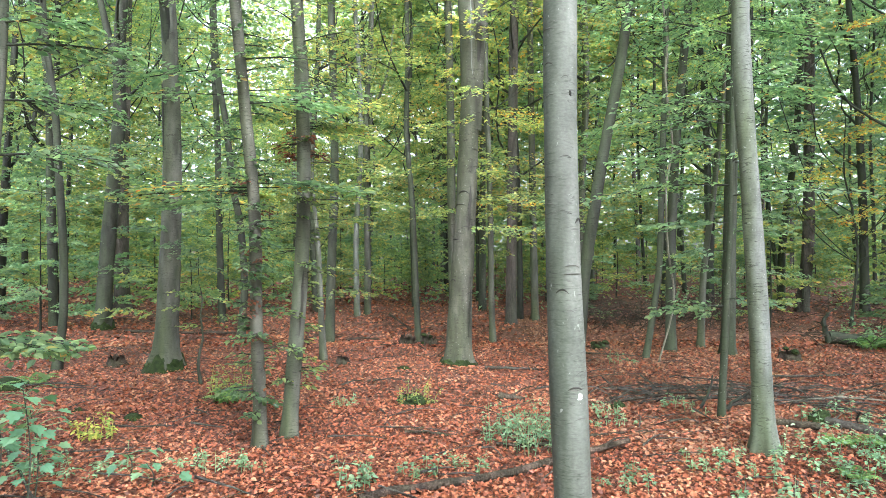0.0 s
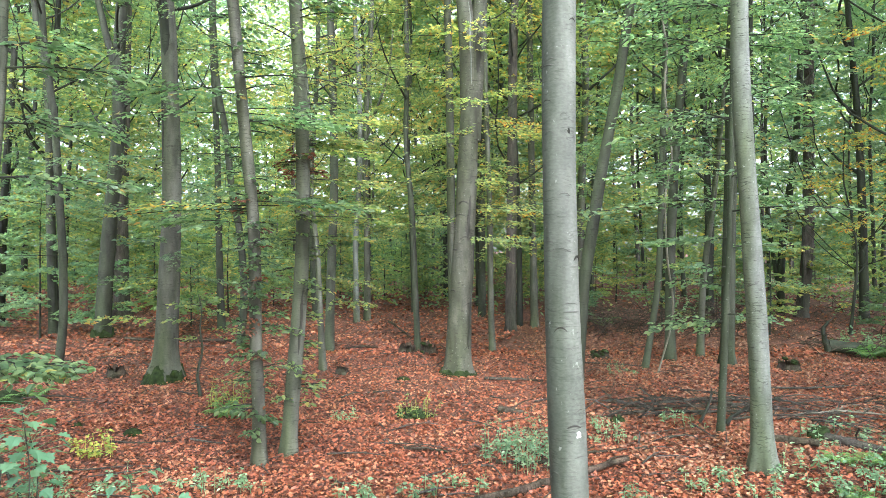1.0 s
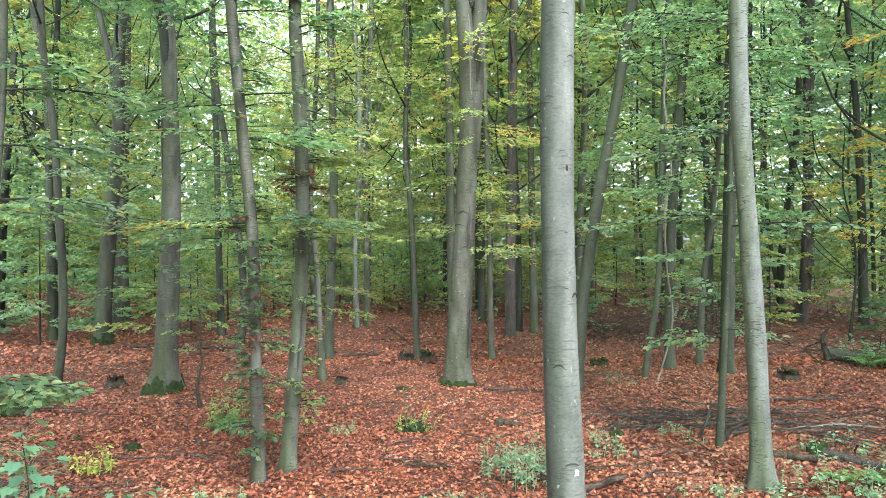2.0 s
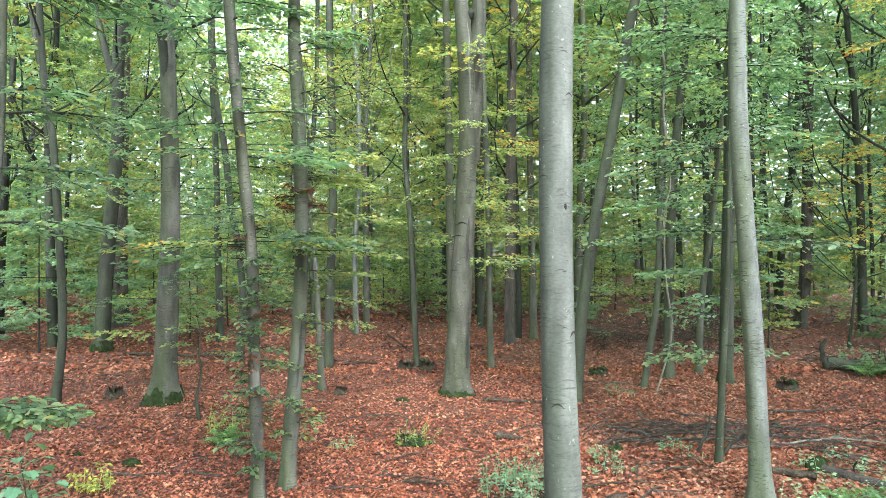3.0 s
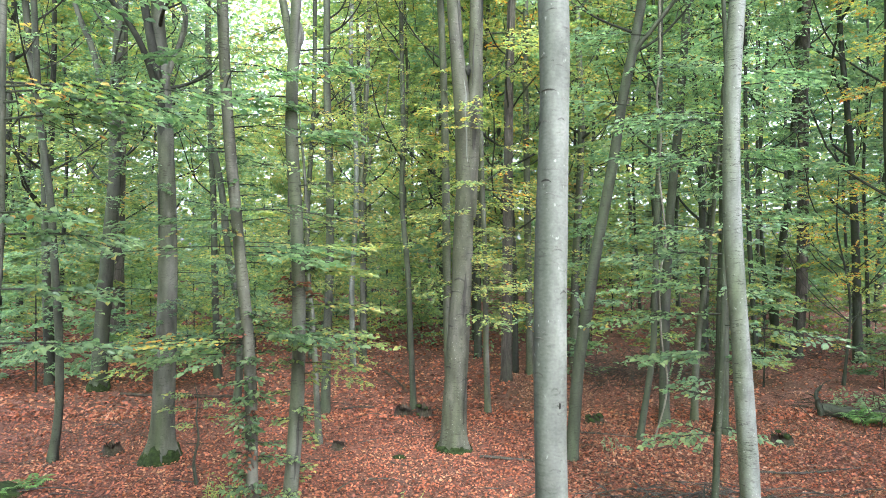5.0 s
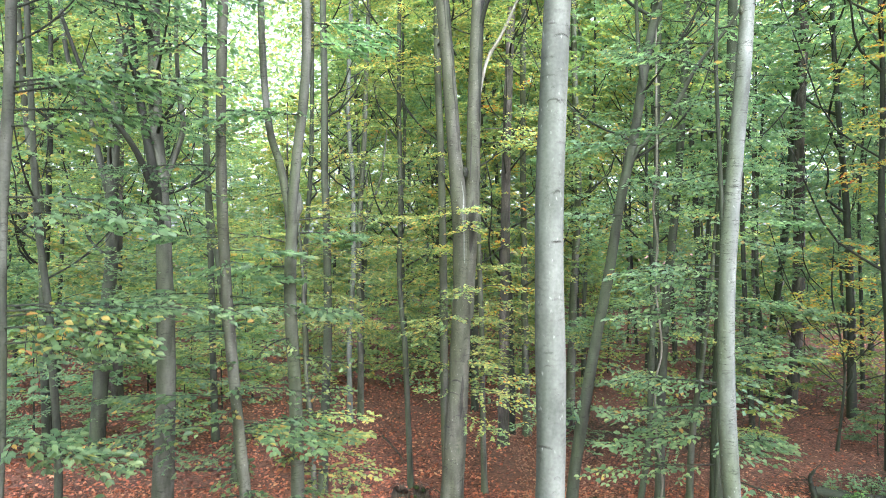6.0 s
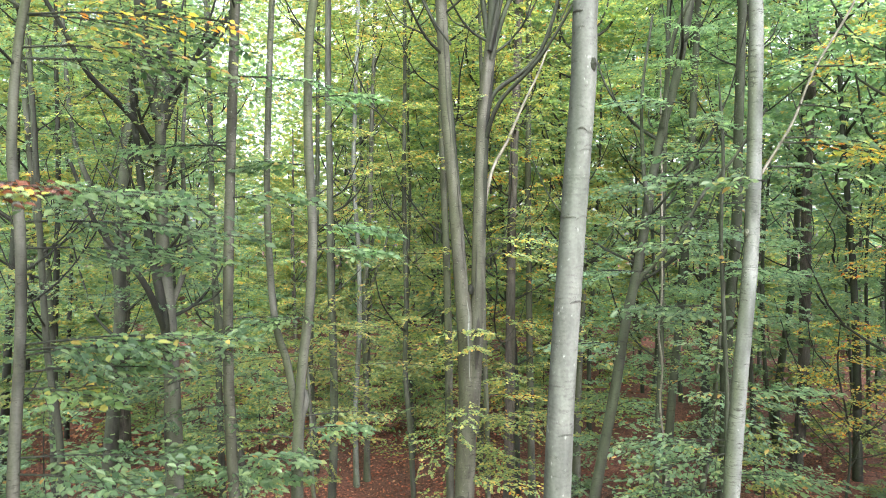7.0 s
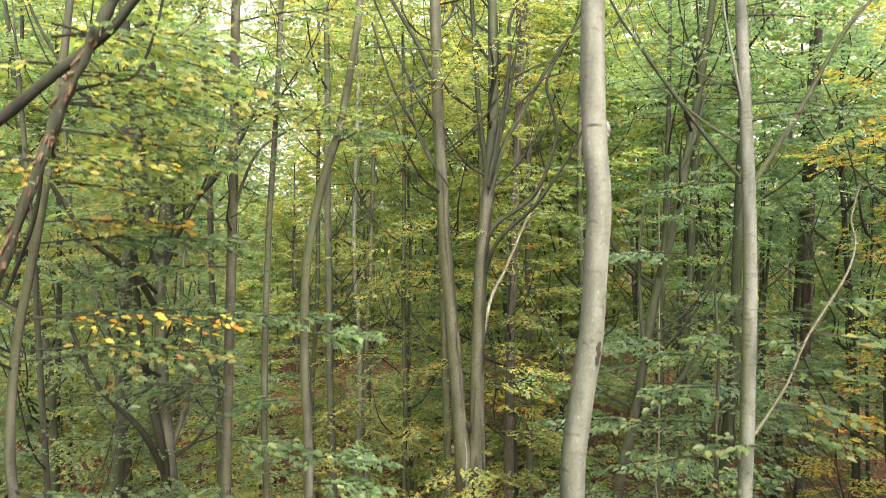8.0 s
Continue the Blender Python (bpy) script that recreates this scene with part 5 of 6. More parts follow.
scatter(SPRUCE, 3, -24, -12, lambda y: wood.uniform(4, 22), 3.0, (0.6, 0.75))
scatter(SHADE_TREES, 10, 8, 20, lambda y: 0.75 * y + wood.uniform(5, 14), 2.8, (0.7, 0.85))
scatter(SHADE_TREES, 11, -10, 2, lambda y: wood.uniform(-20, -7.5), 2.8, (0.85, 1.05))
scatter(SHADE_TREES, 3, -16, -2, lambda y: wood.uniform(14, 24), 3.0, (0.7, 0.9))
scatter(SHADE_TREES, 3, -5, 6, lambda y: 0.75 * max(y, 0.0) + wood.uniform(9, 14), 2.4, (0.8, 0.95))
scatter(SHADE_TREES, 3, -14, -7, lambda y: wood.uniform(-9, -3), 2.5, (0.65, 0.8))
scatter(SHADE_TREES, 4, -8, -3, lambda y: wood.uniform(-8, -4), 2.0, (0.55, 0.65))
scatter(SHADE_TREES, 4, -9, -4, lambda y: wood.uniform(-12, -5), 2.0, (0.75, 0.9))
scatter(SHADE_TREES, 5, -11, -5, lambda y: wood.uniform(-4, 7), 2.0, (0.36, 0.45))
scatter(SHADE_TREES, 2, 2, 9, lambda y: 0.75 * y + wood.uniform(6, 10), 2.0, (0.85, 1.0))

# tall trees whose crowns begin high
HIGH = [far_tree("beech_tree", "tall beech with a high open crown", 71 + k, 25, 0.12, BARK_GREEN, (LEAF_GREEN, LEAF_WARM)[k], 0.19, 44, 7, 14.0, 3.6, 0.1) for k in range(2)]
scatter(HIGH, 5, 23, 34, lambda y: wood.uniform(-0.2 * y, 0.0), 2.0, (0.95, 1.05))
scatter(HIGH, 5, 23, 34, lambda y: wood.uniform(0.3 * y, 0.62 * y), 2.0, (0.95, 1.05))
# shorter beeches in the light gap
scatter(BACK, 7, 38, 60, lambda y: wood.uniform(-0.32, -0.13) * y, 2.2, (0.5, 0.64))
scatter(LOW, 6, 46, 60, lambda y: wood.uniform(-0.32, -0.13) * y, 1.8, (1.0, 1.3))

# small autumn trees
orange = far_tree("young_beech", "young tree with orange and yellow autumn leaves", 120, 6.2, 0.05, BARK_DARK, LEAF_AUTUMN, 0.1, 30, 6, 2.4, 1.7)
orange.matrix_basis = pose(11.9, 19.0, 0, 0, 0, 30)
yellow = far_tree("beech_tree", "slim beech in yellow autumn leaf", 121, 20, 0.1, BARK_DARK, LEAF_AUTUMN, 0.12, 40, 6, 3.0, 1.6)
yellow.matrix_basis = pose(2.45, 20.6, 0, 0, 0, 80)
gold = far_tree("beech_tree", "beech with a golden upper crown", 122, 19, 0.12, BARK_DARK, LEAF_AUTUMN, 0.13, 44, 7, 7.5, 2.8)
gold.matrix_basis = pose(12.2, 17.2, 0, 0, 0, 10)

# ---- the wood far off, too distant to tell apart ----
fr_ = np.random.default_rng(77)
n = 130000
ang = fr_.uniform(-0.76, 0.76, n)
dist = fr_.uniform(62, 112, n)
gap = np.exp(-((ang + 0.23) / 0.13) ** 2)
hgt = (42 - 4 * gap + 4 * np.sin(ang * 23) + 3 * np.sin(ang * 61 + dist * 0.3)) * fr_.uniform(size=n) ** 1.2
P = np.stack([np.sin(ang) * dist, np.cos(ang) * dist, hgt], axis=1)
h = fr_.uniform(0, 2 * math.pi, n)
v, f = leaves(P, np.stack([np.cos(h), np.sin(h), fr_.normal(0, 0.5, n)], axis=1), np.stack([fr_.normal(0, 0.8, n), fr_.normal(-0.3, 0.8, n), np.ones(n)], axis=1), dist * fr_.uniform(0.0048, 0.0105, n), None)
far_woods = new("far_woods", mesh_of("far_woods", v, f, LEAF_GREEN, False))
tagged(far_woods, "hazy green depth of the distant beech wood", "woodland", "", "stuff")


# ---- marks on the trunks ----
def scar(root, base, x, y, r, z, turn, half, drop, thick, mat):
    """A brow-shaped scar where a branch was shed: a thin ridge round the trunk. turn: degrees from the side facing the glade's edge."""
    a = np.radians(turn) + np.linspace(-half, half, 9) / r
    pts = np.stack([x + np.sin(a) * r * 1.01, y - np.cos(a) * r * 1.01, z - drop * np.linspace(-1, 1, 9) ** 2], axis=1)
    v, f = tube(pts, thick * np.array([0.25, 0.6, 0.9, 1, 1.1, 1, 0.9, 0.6, 0.25]), 6, 0.0)
    part("branch_scar", mesh_of("branch_scar", v - base, f, mat), root)


mark = random.Random(21)


def scars(made, top, r0, r1, zs, size, mat, fine=1.0):
    root, base, axis = made
    for z in zs:
        x, y = axis(z)
        r = (r0 + (r1 - r0) * (z / top) ** 0.8)
        scar(root, base, x, y, r, z, mark.uniform(-65, 65), size * mark.uniform(0.4, 1.1), size * mark.uniform(0.05, 0.5), size * fine * mark.uniform(0.05, 0.1), mat)


scars(R_TRAIL, 18, 0.104, 0.062, [0.3 + 0.15 * k + mark.uniform(-0.1, 0.1) for k in range(84)], 0.06, SCAR_FAINT, 0.6)
scars(R_TRAIL, 18, 0.104, 0.062, [0.4 + 0.55 * k + mark.uniform(-0.2, 0.2) for k in range(22)], 0.062, SCAR)
scars(R_TRAIL, 18, 0.104, 0.062, [0.3 + 0.11 * k + mark.uniform(-0.1, 0.1) for k in range(110)], 0.016, SCAR)
scars(R_BENT, 18, 0.114, 0.05, [0.4 + 0.45 * k + mark.uniform(-0.2, 0.2) for k in range(28)], 0.05, SCAR)
scars(R_FORK, 6.4, 0.255, 0.17, [0.6 + 0.36 * k + mark.uniform(-0.15, 0.15) for k in range(12)], 0.15, SCAR)
scars(R_H, 17, 0.075, 0.045, [0.6 + 0.5 * k + mark.uniform(-0.2, 0.2) for k in range(20)], 0.04, SCAR)
scars(R_I, 6.75, 0.096, 0.07, [0.6 + 0.4 * k + mark.uniform(-0.2, 0.2) for k in range(14)], 0.045, SCAR)


def knot(made, z, turn, r_trunk, size, mat, name="knot"):
    """A swollen, hollowed knot on a trunk."""
    root, base, axis = made
    x, y = axis(z)
    a = radians(turn)
    bm = bmesh.new()
    bmesh.ops.create_uvsphere(bm, u_segments=12, v_segments=8, radius=size)
    for q in bm.verts:
        q.co.z *= 1.7 if name == "knot" else 1.1
        q.co += q.co.normalized() * size * 0.35 * noise.noise(q.co * (2.0 / size))
    bm.transform(Matrix.Translation(Vector((x + math.sin(a) * r_trunk * 0.9, y - math.cos(a) * r_trunk * 0.9, z)) - Vector(base)))
    me = bpy.data.meshes.new(name)
    bm.to_mesh(me)
    bm.free()
    me.materials.append(mat)
    part(name, me, root)


knot(R_TRAIL, 12.05, 78, 0.072, 0.035, BARK_PALE)
knot(R_TRAIL, 9.62, 35, 0.080, 0.026, BARK_DARK)
knot(R_TRAIL, 3.1, 25, 0.098, 0.012, BARK_DARK)
knot(R_FORK, 7.5, 0, 0.12, 0.06, BARK_DARK)
knot(R_BENT, 8.6, -70, 0.085, 0.03, BARK)
knot(R_STOUT, 0.08, 60, 0.3, 0.10, MOSS, "moss_cushion")
knot(R_STOUT, 0.06, -50, 0.31, 0.10, MOSS, "moss_cushion")
knot(R_STOUT, 0.1, 5, 0.29, 0.07, MOSS, "moss_cushion")
knot(R_FORK, 0.03, -40, 0.34, 0.07, MOSS, "moss_cushion")
knot(R_FORK, 0.03, 30, 0.34, 0.06, MOSS, "moss_cushion")



def moss_skirt(made, r, high, seed, flare=0.5):
    """Moss climbing the foot of a trunk, with a ragged upper edge."""
    root, base, axis = made
    sides, mv, mf = 44, [], []
    for k, q in enumerate((-0.25, 0.15, 0.5, 0.8, 1.0, 1.0)):
        for j in range(sides):
            a = 2 * math.pi * j / sides
            rag = 0.6 + 0.7 * noise.noise((math.cos(a) * 1.6 + seed, math.sin(a) * 1.6, seed)) + 0.6 * noise.noise((math.cos(a) * 6, math.sin(a) * 6, seed))
            z = high * q * max(0.12, rag)
            x, y = axis(max(0.0, z))
            w = r * (1 + flare * 0.8 * math.exp(-max(0.0, z) / 0.22))
            w += (0.035 + 0.02 * noise.noise((a * 6, z * 30, seed))) if k < 5 else -0.03
            mv.append((x + math.cos(a) * w - base[0], y + math.sin(a) * w - base[1], z))
    for k in range(5):
        for j in range(sides):
            mf.append((k * sides + j, k * sides + (j + 1) % sides, (k + 1) * sides + (j + 1) % sides, (k + 1) * sides + j))
    part("moss_skirt", mesh_of("moss_skirt", mv, mf, MOSS), root, "dark green moss round the foot")


moss_skirt(R_STOUT, 0.22, 0.3, 5.0, 1.0)
moss_skirt(R_FORK, 0.255, 0.14, 4.0)
moss_skirt(R_F, 0.215, 0.25, 6.0, 0.45)


def seam(made, z0, z1, turn, wide, r, mat):
    """A lens-shaped ridge that follows the trunk, for long closed wounds in the bark and for plain dark and pale
    strips.
    """
    root, base, axis = made
    mv, mf = [], []
    for k in range(17):
        q = k / 16
        z = z0 + (z1 - z0) * q
        x, y = axis(z)
        half = wide * math.sin(math.pi * q) ** 0.6 * (1 + 0.5 * noise.noise((q * 5, turn, 1.0))) + 0.002
        lean = radians(turn) + 0.25 * noise.noise((q * 3, turn, 4.0))
        for j in range(5):
            a = lean + (j / 2 - 1) * half / r
            out = r * 1.03 + (-0.004, 0.008, 0.004, 0.008, -0.004)[j]
            mv.append((x + math.sin(a) * out - base[0], y - math.cos(a) * out - base[1], z - base[2]))
    for k in range(16):
        for j in range(4):
            mf.append((k * 5 + j, k * 5 + j + 1, (k + 1) * 5 + j + 1, (k + 1) * 5 + j))
    part("bark_seam", mesh_of("bark_seam", mv, mf, mat), root)


seam(C_RIGHT, 5.9, 6.95, 8, 0.07, 0.155, SCAR)
# plain dark strip down the stem's flank
seam(C_RIGHT, 8.5, 12.2, 48, 0.07, 0.138, BARK_DARK)
seam(C_RIGHT, 7.2, 8.4, -20, 0.012, 0.15, SCAR)
seam(C_LEFT, 7.9, 9.6, 30, 0.02, 0.15, SCAR)
# plain dark strip down this stem's flank too
seam(C_LEFT, 9.4, 11.8, 50, 0.05, 0.137, BARK_DARK)
seam(C_LEFT, 10.3, 12.8, 5, 0.014, 0.13, SCAR)
seam(C_LEFT, 5.6, 7.3, 25, 0.016, 0.16, BARK_PALE)
seam(R_FORK, 0.5, 1.5, 45, 0.03, 0.26, SCAR)
seam(R_FORK, 2.6, 3.5, 20, 0.03, 0.215, SCAR)
seam(R_STOUT, 4.0, 5.4, -45, 0.04, 0.165, SCAR)
seam(R_I, 1.2, 2.0, 30, 0.016, 0.09, SCAR)
seam(R_TRAIL, 10.6, 10.75, 30, 0.016, 0.078, SCAR)

# white paint dab, bent round the trunk
root, base, axis = R_TRAIL
mx, my = axis(1.47)
mv, mf = [], []
for i in range(9):
    for j in range(9):
        u, w = i / 4 - 1, j / 4 - 1
        edge = 0.9 + 0.7 * noise.noise((u * 1.9, w * 1.9, 5.0))
        s_, t_ = u * math.sqrt(1 - w * w * 0.5) * edge, w * math.sqrt(1 - u * u * 0.5) * edge
        a = 0.42 + s_ * 0.015 / 0.104
        mv.append((mx + math.sin(a) * 0.1085 - base[0], my - math.cos(a) * 0.1085 - base[1], 1.47 + t_ * 0.02 - base[2]))
for i in range(8):
    for j in range(8):
        mf.append((i * 9 + j, (i + 1) * 9 + j, (i + 1) * 9 + j + 1, i * 9 + j + 1))
part("paint_mark", mesh_of("paint_mark", mv, mf, PAINT), root, "white paint dab on the bark")

# ---- dead branch with peeling bark and a dark limb beside the camera's highest point ----
dead = thing("dead_branch", (-4.3, 4.6, ground_z(-4.3, 4.6)), "broken dead stem with peeling reddish bark among the crowns", "branch")
dc = glide([(-4.3, 4.6, -0.1), (-4.2, 4.65, 4.0), (-3.95, 4.7, 8.0), (-3.37, 4.7, 10.62), (-3.19, 4.7, 11.13), (-2.88, 4.7, 11.92), (-2.71, 4.7, 12.37), (-2.5, 4.7, 12.78), (-2.33, 4.7, 13.11), (-2.1, 4.7, 13.5)], 60)
v, f = tube(dc, np.linspace(0.05, 0.034, 60) * (1 + 0.16 * np.sin(np.arange(60) * 1.9)), 12, 0.5, 4.4)
part("stem", mesh_of("stem", v - np.array(dead.location), f, BARK_GREEN), dead)
for k in range(110):
    q = 18 + mark.random() ** 1.4 * 30
    p = dc[int(q)] + (dc[int(q) + 1] - dc[int(q)]) * (q - int(q))
    a = mark.uniform(0, 6.28)
    ln = mark.uniform(0.02, 0.14)
    o = np.array([math.cos(a), math.sin(a), 0.15])
    along = (dc[int(q) + 1] - dc[int(q)])
    along = along / np.linalg.norm(along)
    fl = glide([p + o * 0.034, p + o * 0.042 - along * ln * 0.5, p + o * mark.uniform(0.04, 0.075) - along * ln], 5)
    v, f = tube(fl, np.array([0.014, 0.017, 0.019, 0.017, 0.009]) * mark.uniform(0.4, 1.15), 5, 0.6, k)
    part("bark_flake", mesh_of("bark_flake", v - np.array(dead.location), f, BARK_PEEL), dead)
hang((dead, np.array(dead.location), lambda z: (-3.75, 4.7)), 238, 0.085, 7, LEAF_BROWN, [(8.95, 2, 0.85, 0.1)], "withered_spray", "brown withered leaves")
hang((dead, np.array(dead.location), lambda z: (-3.75, 4.7)), 239, 0.085, 6, LEAF_AUTUMN, [(8.9, -4, 0.8, 0.12), (11.9, 5, 1.7, 0.15)], "spray", "yellow and orange leaves")
leaner = thing("leaning_tree", (-5.4, 4.8, ground_z(-5.4, 4.8)), "dark leaning beech limb crossing the upper crown", "tree", "trees of the wood")
for pts, a, b in (([(-5.4, 4.8, -0.1), (-5.1, 4.8, 6.0), (-4.2, 4.75, 11.1), (-3.46, 4.75, 12.09), (-3.2, 4.75, 12.25), (-2.78, 4.75, 12.59), (-2.4, 4.75, 12.88), (-2.19, 4.75, 13.13), (-1.93, 4.75, 13.41), (-1.5, 4.8, 14.2)], 0.058, 0.024), ([(-3.3, 4.9, 10.9), (-3.06, 4.9, 11.5), (-2.95, 4.9, 12.1), (-2.78, 4.9, 12.45), (-2.5, 4.9, 12.55), (-2.26, 4.9, 12.62), (-2.09, 4.9, 13.01), (-2.0, 4.9, 13.5)], 0.016, 0.009)):
    c = glide(pts, 50)
    v, f = tube(c, np.linspace(a, b, 50), 12, 0.12, a * 30)
    part("trunk" if a > 0.05 else "limb", mesh_of("trunk", v - np.array(leaner.location), f, BARK_DARK), leaner)
hang((leaner, np.array(leaner.location), lambda z: (-2.9, 4.9)), 240, 0.1, 5, LEAF_WARM, [(12.6, 10, 1.5, 0.1), (12.9, -10, 1.3, 0.1), (12.2, 40, 1.3, 0.0), (12.7, 170, 0.9, 0.1), (12.4, 20, 1.2, 0.0), (13.0, 50, 1.4, 0.0), (11.8, 60, 1.2, 0.0), (12.0, 120, 1.0, 0.1)])


# ---- maple seedling with lobed leaves at the path's edge ----
def maple_leaf(size):
    """A five-lobed leaf, folded a little on its midrib."""
    bm = bmesh.new()
    half = [(0.03, -0.26), (0.1, -0.34), (0.2, -0.3), (0.3, -0.5), (0.44, -0.48), (0.46, -0.3), (0.62, -0.34), (0.72, -0.24), (0.7, -0.12), (0.85, -0.1)]
    rim = [(0, 0)] + half + [(1.0, 0)] + [(x, -y) for x, y in reversed(half)]
    vs = [bm.verts.new((x * size, y * size, abs(y) * size * 0.18 - x * x * size * 0.15)) for x, y in rim]
    c = bm.verts.new((0.3 * size, 0, 0))
    for k in range(len(vs)):
        bm.faces.new((vs[k], vs[(k + 1) % len(vs)], c))
    me = bpy.data.meshes.new("leaf")
    bm.to_mesh(me)
    bm.free()
    me.materials.append(LEAF_MAPLE)
    return me


MAPLE = [maple_leaf(0.1), maple_leaf(0.125), maple_leaf(0.15)]


def seedling(x, y, high, count, seed, label):
    rng = random.Random(seed)
    gz = ground_z(x, y)
    root = thing("maple_seedling", (x, y, gz), label, "seedling", "maple seedlings")
    c = glide([(0, 0, -0.05), (0.03, 0.02, high * 0.5), (-0.03, 0.0, high)], 10)
    v, f = tube(c, np.linspace(0.009, 0.004, 10), 6, 0.0)
    part("stem", mesh_of("stem", v, f, BARK_GREEN), root)
    for k in range(count):
        t = 0.25 + 0.75 * (k + 0.5) / count
        z = high * t
        az = k * 2.4 + rng.uniform(-0.4, 0.4)
        ln = rng.uniform(0.1, 0.32) * (1.2 - 0.5 * t)
        p = np.array([0.0, 0.0, z])
        e = np.array([math.cos(az) * ln, math.sin(az) * ln, z + 0.06])
        v, f = tube([p, (p + e) / 2 + (0, 0, 0.015), e], [0.003, 0.0025, 0.002], 4, 0.0)
        part("leaf_stalk", mesh_of("leaf_stalk", v, f, LEAF_MAPLE), root)
        ob = part("leaf", rng.choice(MAPLE), root)
        ob.matrix_basis = pose(e[0], e[1], e[2], rng.uniform(-22, 22), rng.uniform(0, 35), math.degrees(az))


seedling(-3.5, 5.45, 1.2, 34, 1, "knee-high maple seedling with broad bluish green leaves")
seedling(-3.62, 5.75, 0.85, 22, 2, "young maple seedling with lobed green leaves")
seedling(-4.05, 5.9, 0.95, 18, 3, "young maple seedling with lobed green leaves")
seedling(-3.05, 6.3, 0.3, 7, 4, "small maple seedling in the leaves")
seedling(-2.75, 6.1, 0.25, 6, 5, "small maple seedling in the leaves")


# ---- stumps, logs and fallen branches ----
def stump(x, y, r, h, label, mat, moss=False):
    at = np.array([x, y, ground_z(x, y)])
    root = thing("tree_stump", at, label, "stump", "stumps in the glade")
    c = np.array([(0, 0, -0.1), (0, 0, 0.0), (0, 0, h * 0.2), (0, 0, h * 0.5), (0.01, 0, h * 0.8), (0.01, 0, h), (0.01, 0, h * 0.8), (0.01, 0, h * 0.55), (0.01, 0, h * 0.5)])
    v, f = tube(c, r * np.array([1.7, 1.55, 1.2, 1.0, 0.93, 0.8, 0.62, 0.4, 0.02]), 22, 0.5, x * 3.1)
    for q in range(3 * 22, 7 * 22):
        lift = noise.noise((v[q][0] * 14, v[q][1] * 14, x)) + 0.5 * noise.noise((v[q][0] * 40, v[q][1] * 40, x))
        v[q][2] += h * 0.75 * lift * min(1.0, (q // 22 - 2) / 3)
    part("wood", mesh_of("wood", v, f, mat), root)
    if moss:
        for k in range(5):
            bm = bmesh.new()
            bmesh.ops.create_uvsphere(bm, u_segments=9, v_segments=6, radius=r * mark.uniform(0.3, 0.55))
            for q in bm.verts:
                q.co.z *= 0.6
                q.co += q.co * 0.5 * noise.noise(q.co * 12)
            a = mark.uniform(0, 6.28)
            bm.transform(Matrix.Translation((math.cos(a) * r * 0.8, math.sin(a) * r * 0.8, h * mark.uniform(0.2, 1.0))))
            me = bpy.data.meshes.new("moss_cushion")
            bm.to_mesh(me)
            bm.free()
            me.materials.append(MOSS)
            part("moss_cushion", me, root)


stump(-0.84, 15.6, 0.17, 0.24, "dark rotten tree stump in red leaves", WOOD_DEAD)
stump(-0.35, 15.5, 0.16, 0.26, "small mossy tree stump in red leaves", WOOD_DEAD, True)
stump(3.64, 15.0, 0.17, 0.18, "low mossy rotten stump in the leaves", WOOD_DEAD, True)
stump(6.97, 13.1, 0.17, 0.24, "green mossy tree stump", WOOD_DEAD, True)
stump(-6.4, 12.7, 0.14, 0.2, "small dark cut stump", WOOD_DEAD)
stump(-2.0, 13.0, 0.12, 0.14, "tiny rotten stump in the leaves", WOOD_DEAD)


def stick(name, pts, r0, r1, label, mat, forks=0, seed=0, category="branch"):
    """A fallen branch lying on the floor, with side twigs."""
    p = [(x, y, ground_z(x, y) + dz) for x, y, dz in pts]
    base = np.array(p[0])
    root = thing(name, base, label, category, "fallen branches")
    n = 8 * len(p)
    c = glide(p, n)
    c[:, 2] += np.array([0.012 * noise.noise((k * 0.3, seed, 2.0)) for k in range(n)])
    c[:, 1] += np.array([0.03 * noise.noise((k * 0.2, seed, 9.0)) for k in range(n)])
    v, f = tube(c, np.linspace(r0, r1, n), 9, 0.25, seed)
    part("stem", mesh_of("stem", v - base, f, mat), root)
    for k in range(forks):
        q = c[int(n * mark.uniform(0.2, 0.9))]
        a, ln = mark.uniform(0, 6.28), mark.uniform(0.2, 0.6)
        e = q + np.array([math.cos(a) * ln, math.sin(a) * ln * 0.6, mark.uniform(0.0, 0.18)])
        v, f = tube(glide([q, (q + e) / 2 + np.array([0, 0.03, 0.03]), e], 6), np.linspace(r1 * 0.6, r1 * 0.2, 6), 6, 0.1)
        part("twig", mesh_of("twig", v - base, f, mat), root)


stick("fallen_branch", [(-0.75, 5.75, 0.04), (-0.45, 5.95, 0.05), (0.3, 6.3, 0.05), (1.07, 6.66, 0.06), (1.6, 7.0, 0.07), (2.08, 7.3, 0.08)], 0.05, 0.03, "thick dark fallen branch across the red leaves", WOOD_DEAD, 3, 1)
stick("fallen_branch", [(0.62, 7.55, 0.02), (1.1, 7.5, 0.03), (1.7, 7.75, 0.03), (2.5, 7.95, 0.04)], 0.028, 0.015, "brown fallen branch under the pale beech", WOOD_DEAD, 3, 2)
stick("fallen_branch", [(-0.48, 8.0, 0.02), (-0.2, 7.95, 0.04), (0.1, 7.9, 0.02)], 0.022, 0.014, "short dark stick in the leaves", WOOD_DEAD, 1, 3)
stick("fallen_branch", [(0.8, 12.4, 0.03), (1.3, 12.2, 0.05), (1.85, 12.0, 0.04)], 0.03, 0.018, "pale fallen stick beside the forked beech", WOOD_GREY, 2, 4)
stick("fallen_branch", [(0.85, 9.95, 0.06), (1.0, 9.95, 0.05), (1.25, 9.9, 0.03)], 0.075, 0.03, "dark stub of a rotten branch", WOOD_DEAD, 1, 5)
